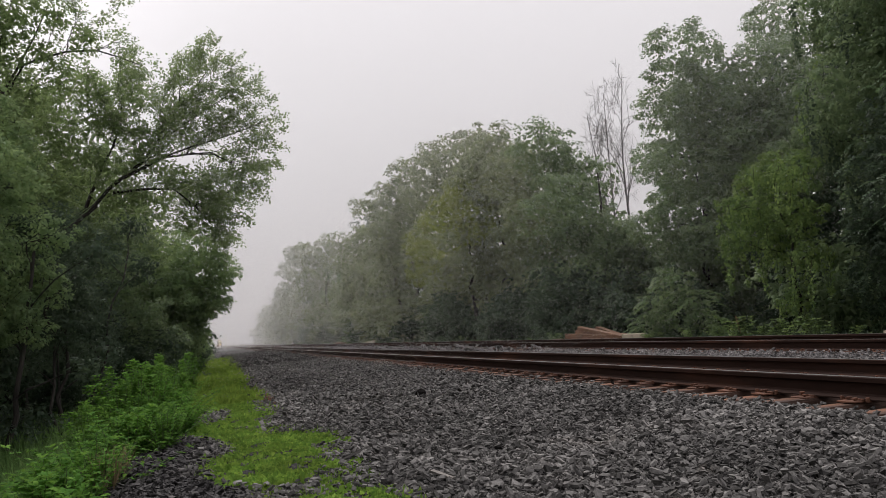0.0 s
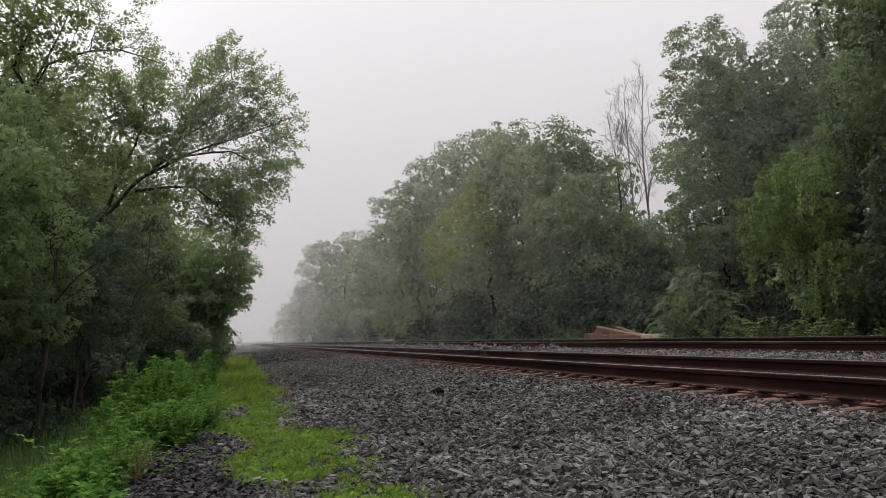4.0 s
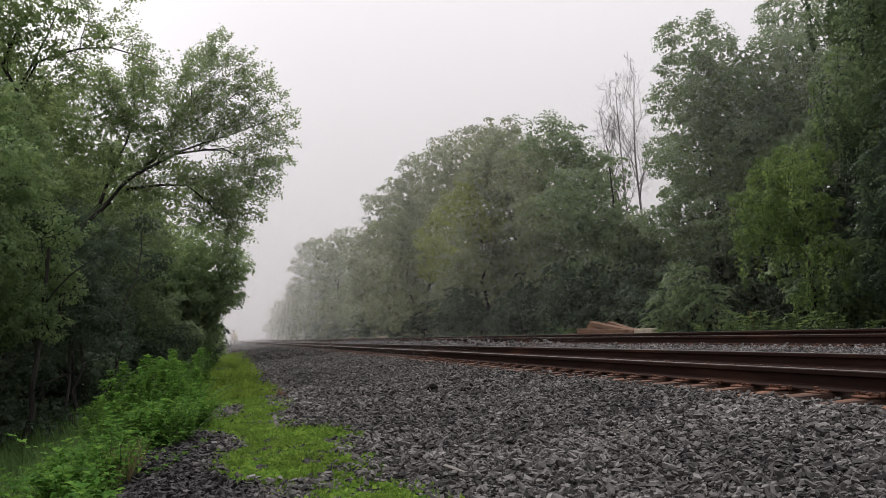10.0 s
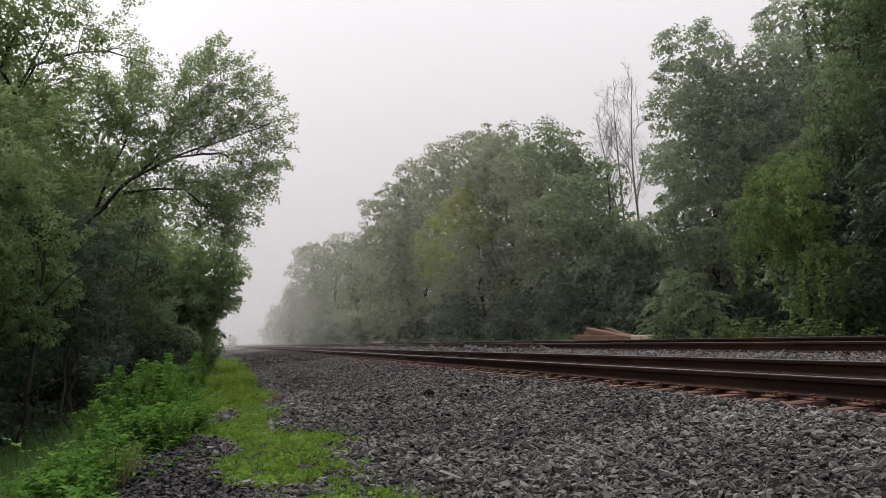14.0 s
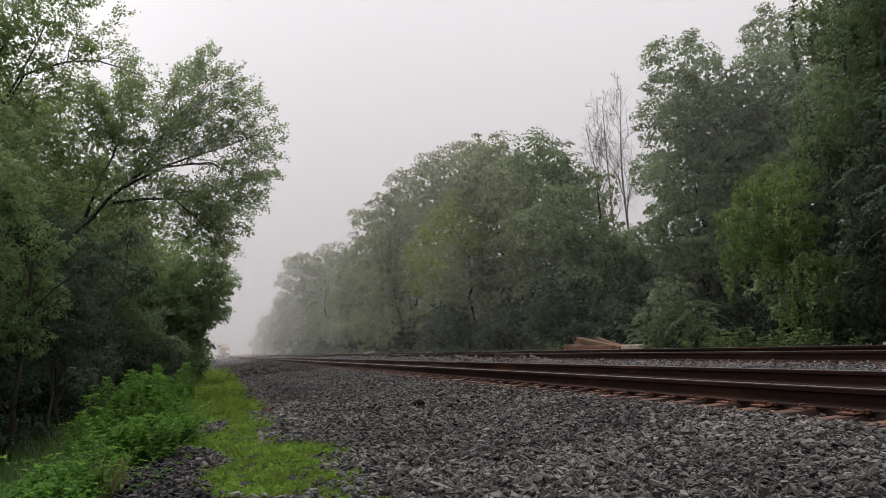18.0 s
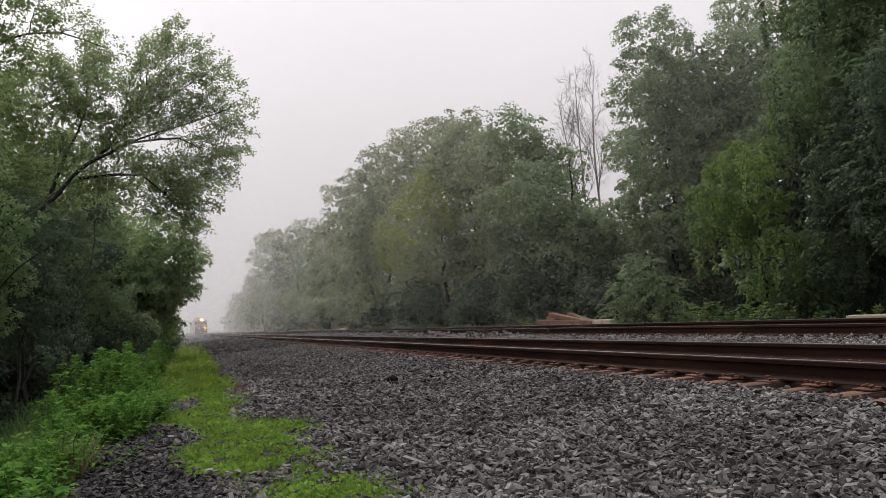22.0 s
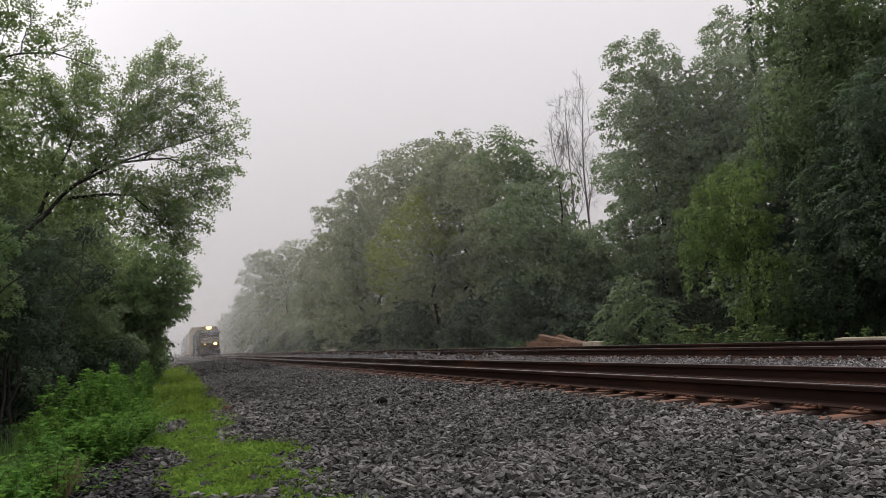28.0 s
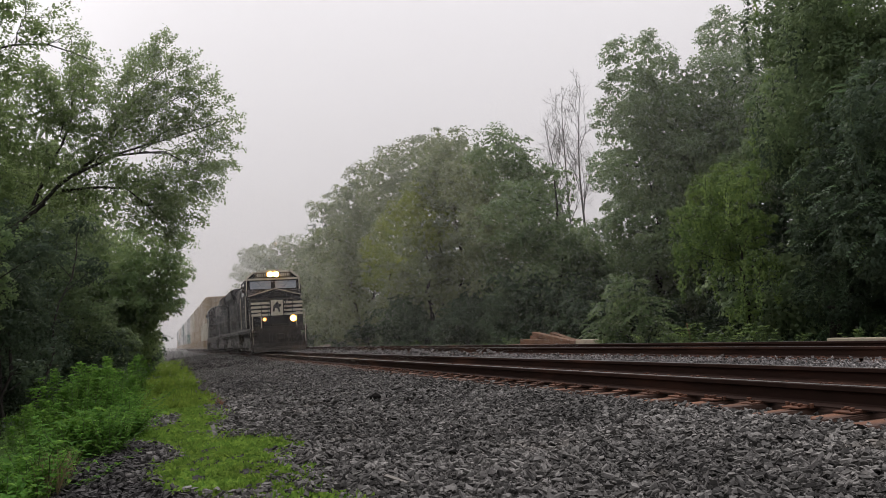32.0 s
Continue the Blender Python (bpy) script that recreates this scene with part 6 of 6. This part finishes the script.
beam("board", (14.6, 90.0, -0.42), (15.0, 97.0, -0.40), 0.8, 0.35, M_TIMBER, "low heap of old wood beside the line")
beam("stake", (14.0, 18.0, -0.42), (13.97, 18.16, 0.42), 0.035, 0.03, M_TIMBER, "thin pale stake leaning among the weeds")

# ================= small things on the ballast =================
def lump(name, at_xy, size, material, label, category, turn=0.0, flat=0.6):
    bm = bmesh.new()
    bmesh.ops.create_icosphere(bm, subdivisions=2, radius=1.0)
    for v in bm.verts:
        k = 1 + 0.22 * noise.noise(v.co * 1.7 + Vector((size[0] * 40, 0, 0)))
        v.co = Vector((v.co.x * size[0] * k, v.co.y * size[1] * k, v.co.z * size[2] * k))
    me = bpy.data.meshes.new(name)
    bm.to_mesh(me), bm.free()
    me.materials.append(material)
    ob = new(name, me)
    ob.matrix_basis = pose(*at_xy, float(land(*at_xy)) + size[2] * 0.7, 0, 0, turn)
    return tagged(ob, label, category)


M_CLOD = surface("black_clod", (0.008, 0.0075, 0.007), (0.018, 0.016, 0.015), rough=1.0, coarse=12, fine=60, bump=0.5, depth=0.01, spec=0.05)
lump("clod", (2.86, 10.9), (0.085, 0.08, 0.075), M_CLOD, "dark round clod lying on the ballast", "clod")


def splinter(a, b, w, h, material, label):
    za, zb = float(land(*a)) + 0.035, float(land(*b)) + 0.045
    return beam("wood_splinter", (*a, za), (*b, zb), w, h, material, label)


M_GREYWOOD = surface("grey_split_wood", (0.17, 0.155, 0.142), (0.26, 0.24, 0.218), (0.12, 0.1, 0.088), rough=0.9, coarse=5, fine=40, bump=0.4, depth=0.004)
splinter((1.43, 5.3), (1.47, 4.92), 0.04, 0.012, M_GREYWOOD, "grey flat splinter of wood on the ballast")
splinter((0.78, 4.03), (1.0, 4.16), 0.022, 0.01, M_GREYWOOD, "thin grey sliver of wood on the ballast")
splinter((1.96, 8.6), (1.8, 7.75), 0.03, 0.03, M_UNDER, "dark stick lying on the ballast")
splinter((0.95, 6.3), (1.25, 6.6), 0.02, 0.02, M_UNDER, "short dark stick on the ballast")

# ================= ballast stones =================
def stone_shapes(k):
    """Broken stone: flat chips with three ragged sides."""
    f = np.array([(0, 1, 2), (3, 5, 4), (0, 3, 4), (0, 4, 1), (1, 4, 5), (1, 5, 2), (2, 5, 3), (2, 3, 0)])
    out = []
    for _ in range(k):
        a = np.array([0.0, 2.1, 4.2]) + rng.uniform(-0.5, 0.5, 3)
        lower = np.stack([np.cos(a), np.sin(a) * rng.uniform(0.42, 0.85), np.full(3, -rng.uniform(0.26, 0.45))], 1)
        upper = lower * np.array([1, 1, -1]) * rng.uniform(0.6, 1.05, (3, 1)) + rng.uniform(-0.16, 0.16, (3, 3))
        out.append(np.concatenate([upper, lower + rng.uniform(-0.12, 0.12, (3, 3))]))
    return out, f


def shard_shapes(k):
    """Broken stone: sharp slabs and wedges with flat faces."""
    f = np.array([(0, 1, 2, 3), (7, 6, 5, 4), (0, 4, 5, 1), (1, 5, 6, 2), (2, 6, 7, 3), (3, 7, 4, 0)])
    out = []
    for _ in range(k):
        c = np.array([(-1, -1), (1, -1), (1, 1), (-1, 1)], float)
        upper = c * rng.uniform(0.5, 0.95, 2) + rng.uniform(-0.22, 0.22, 2)
        lower = c * rng.uniform(0.85, 1.05, 2)
        for q in (upper, lower):
            q[rng.integers(4)] *= rng.uniform(0.35, 0.8)
            q[:, 0] += rng.uniform(-0.5, 0.5) * q[:, 1]
        tilt = 1 + rng.uniform(-0.45, 0.45) * upper[:, :1] + rng.uniform(-0.35, 0.35) * upper[:, 1:]
        out.append(np.concatenate([np.concatenate([upper, tilt], 1), np.concatenate([lower, -np.ones((4, 1))], 1)]) * np.array([1.0, rng.uniform(0.45, 0.8), rng.uniform(0.16, 0.38)]))
    return out, f[:, ::-1]


SHAPES, SFACES = stone_shapes(30)
SHARDS, BFACES = shard_shapes(60)


def turns(n, tilt):
    a, b, c = rng.uniform(0, 2 * np.pi, n), rng.normal(0, tilt, n), rng.normal(0, tilt, n)
    ca, sa, cb, sb, cc, sc = np.cos(a), np.sin(a), np.cos(b), np.sin(b), np.cos(c), np.sin(c)
    z, o = np.zeros(n), np.ones(n)
    Z = np.stack([ca, -sa, z, sa, ca, z, z, z, o], 1).reshape(-1, 3, 3)
    Y = np.stack([cb, z, sb, z, o, z, -sb, z, cb], 1).reshape(-1, 3, 3)
    X = np.stack([o, z, z, z, cc, -sc, z, sc, cc], 1).reshape(-1, 3, 3)
    return Z @ Y @ X


def stones(name, n, xs, ys, size, keep, label, material=M_STONE, flat=1.0, shapes=SHAPES, faces=SFACES):
    x, y = rng.uniform(*xs, n), rng.uniform(*ys, n)
    ok = rng.random(n) < keep(x, y)
    x, y = x[ok], y[ok]
    n = len(x)
    r = size * np.clip(rng.lognormal(0, 0.42, n), 0.4, 2.3)
    kind = rng.integers(0, len(shapes), n)
    P = np.array(shapes)[kind] * r[:, None, None] * np.array([1, 1, flat])
    P = np.einsum("nij,nkj->nki", turns(n, 0.42), P)
    P += np.stack([x, y, land(x, y) + r * rng.uniform(-0.3, 1.7, n)], 1)[:, None]
    F = (faces[None] + len(shapes[0]) * np.arange(n)[:, None, None]).reshape(-1, faces.shape[1])
    ob = under(new(name, fast_mesh(name, P.reshape(-1, 3), F, material)), ballast)
    return tagged(ob, label, kind="stuff")


def shaly(x, y):
    """Where the heap of dark shale lies beside the weeds."""
    return np.clip((heap_edge(y) + 0.12 + 0.08 * np.sin(y * 2.3) - x) / 0.25, 0, 1) * np.clip((9.8 - y) / 0.5, 0, 1)


def open_bed(x, y):
    """Stones lie thinner where the verge has grown over them, and none among the ties."""
    return np.where((x > 4.6) & (x < 7.3), 0.32, 1.0) * np.clip(1 - 1.3 * strip(x, y), 0, 1) * np.clip((1.34 * y + 0.5 - x) / 0.3, 0, 1) * np.clip((x + 0.22 * y + 0.6) / 0.2, 0, 1) * (1 - shaly(x, y))


stones("stones", 60000, (-0.95, 5.0), (2.7, 6.0), 0.0145, open_bed, "grey angular ballast stones", M_STONE, 1.0, SHARDS, BFACES)
stones("stones", 44000, (-0.95, 5.0), (6.0, 9.5), 0.015, open_bed, "grey angular ballast stones", M_STONE, 1.0, SHARDS, BFACES)
stones("stones", 34000, (-0.95, 5.0), (9.5, 14.0), 0.0175, open_bed, "grey angular ballast stones", M_STONE, 0.55, SHARDS, BFACES)
stones("stones", 36000, (-0.2, 5.0), (14.0, 34.0), 0.025, open_bed, "grey angular ballast stones", M_STONE, 0.5)
stones("stones", 16000, (0.2, 5.0), (34.0, 75.0), 0.05, open_bed, "grey angular ballast stones", M_STONE, 0.5)
stones("stones", 30000, (6.9, 10.0), (4.5, 22.0), 0.0175, lambda x, y: 0 * x + 1, "pale grey ballast stones between the tracks", M_STONE_PALE)
stones("stones", 5000, (6.9, 10.0), (22.0, 60.0), 0.05, lambda x, y: 0 * x + 1, "pale grey ballast stones between the tracks", M_STONE_PALE)
stones("stones", 3000, (11.7, 13.4), (8.0, 40.0), 0.04, lambda x, y: 0 * x + 1, "grey ballast stones beyond the second track")

stones("stones", 8000, (-0.9, 4.6), (-5.0, 2.7), 0.03, lambda x, y: 0 * x + 1, "grey angular ballast stones")
stones("shale", 40000, (-1.1, 0.65), (3.3, 9.9), 0.0135, lambda x, y: shaly(x, y) * np.clip(1 - 1.1 * strip(x, y), 0, 1), "dark flat shale chips heaped beside the weeds", M_SHALE, 0.6, SHARDS, BFACES)

STONES = []
for k in range(10):
    STONES.append(fast_mesh("stone", SHARDS[k], BFACES, M_STONE))
i = 0
while i < 300:
    x, y = rng.uniform(0.3, 4.4), rng.uniform(2.75, 5.2)
    if x > 1.3 * y + 0.3 or float(strip(np.float64(x), np.float64(y))) > 0.15 or x < 1.0:
        continue
    s = 0.019 * min(1.8, rng.lognormal(0, 0.3))
    ob = shared("stone", STONES[i % 10], ballast, pose(x, y, float(land(x, y)) + s * 0.6, rng.normal(0, 25), rng.normal(0, 25), rng.uniform(0, 360)))
    ob.scale = (s, s, s)
    i += 1


# ================= what moves =================
def motions():
    """The train comes on at a steady 21 metres a second."""
    mid = NEAR_X + GAUGE / 2 + 0.035
    for ob, back in TRAIN:
        z = ob.location.z
        walk(ob, [(t, pose(mid, 716.15 - 21.056 * t + back, z)) for t in range(0, 33, 2)])


motions()
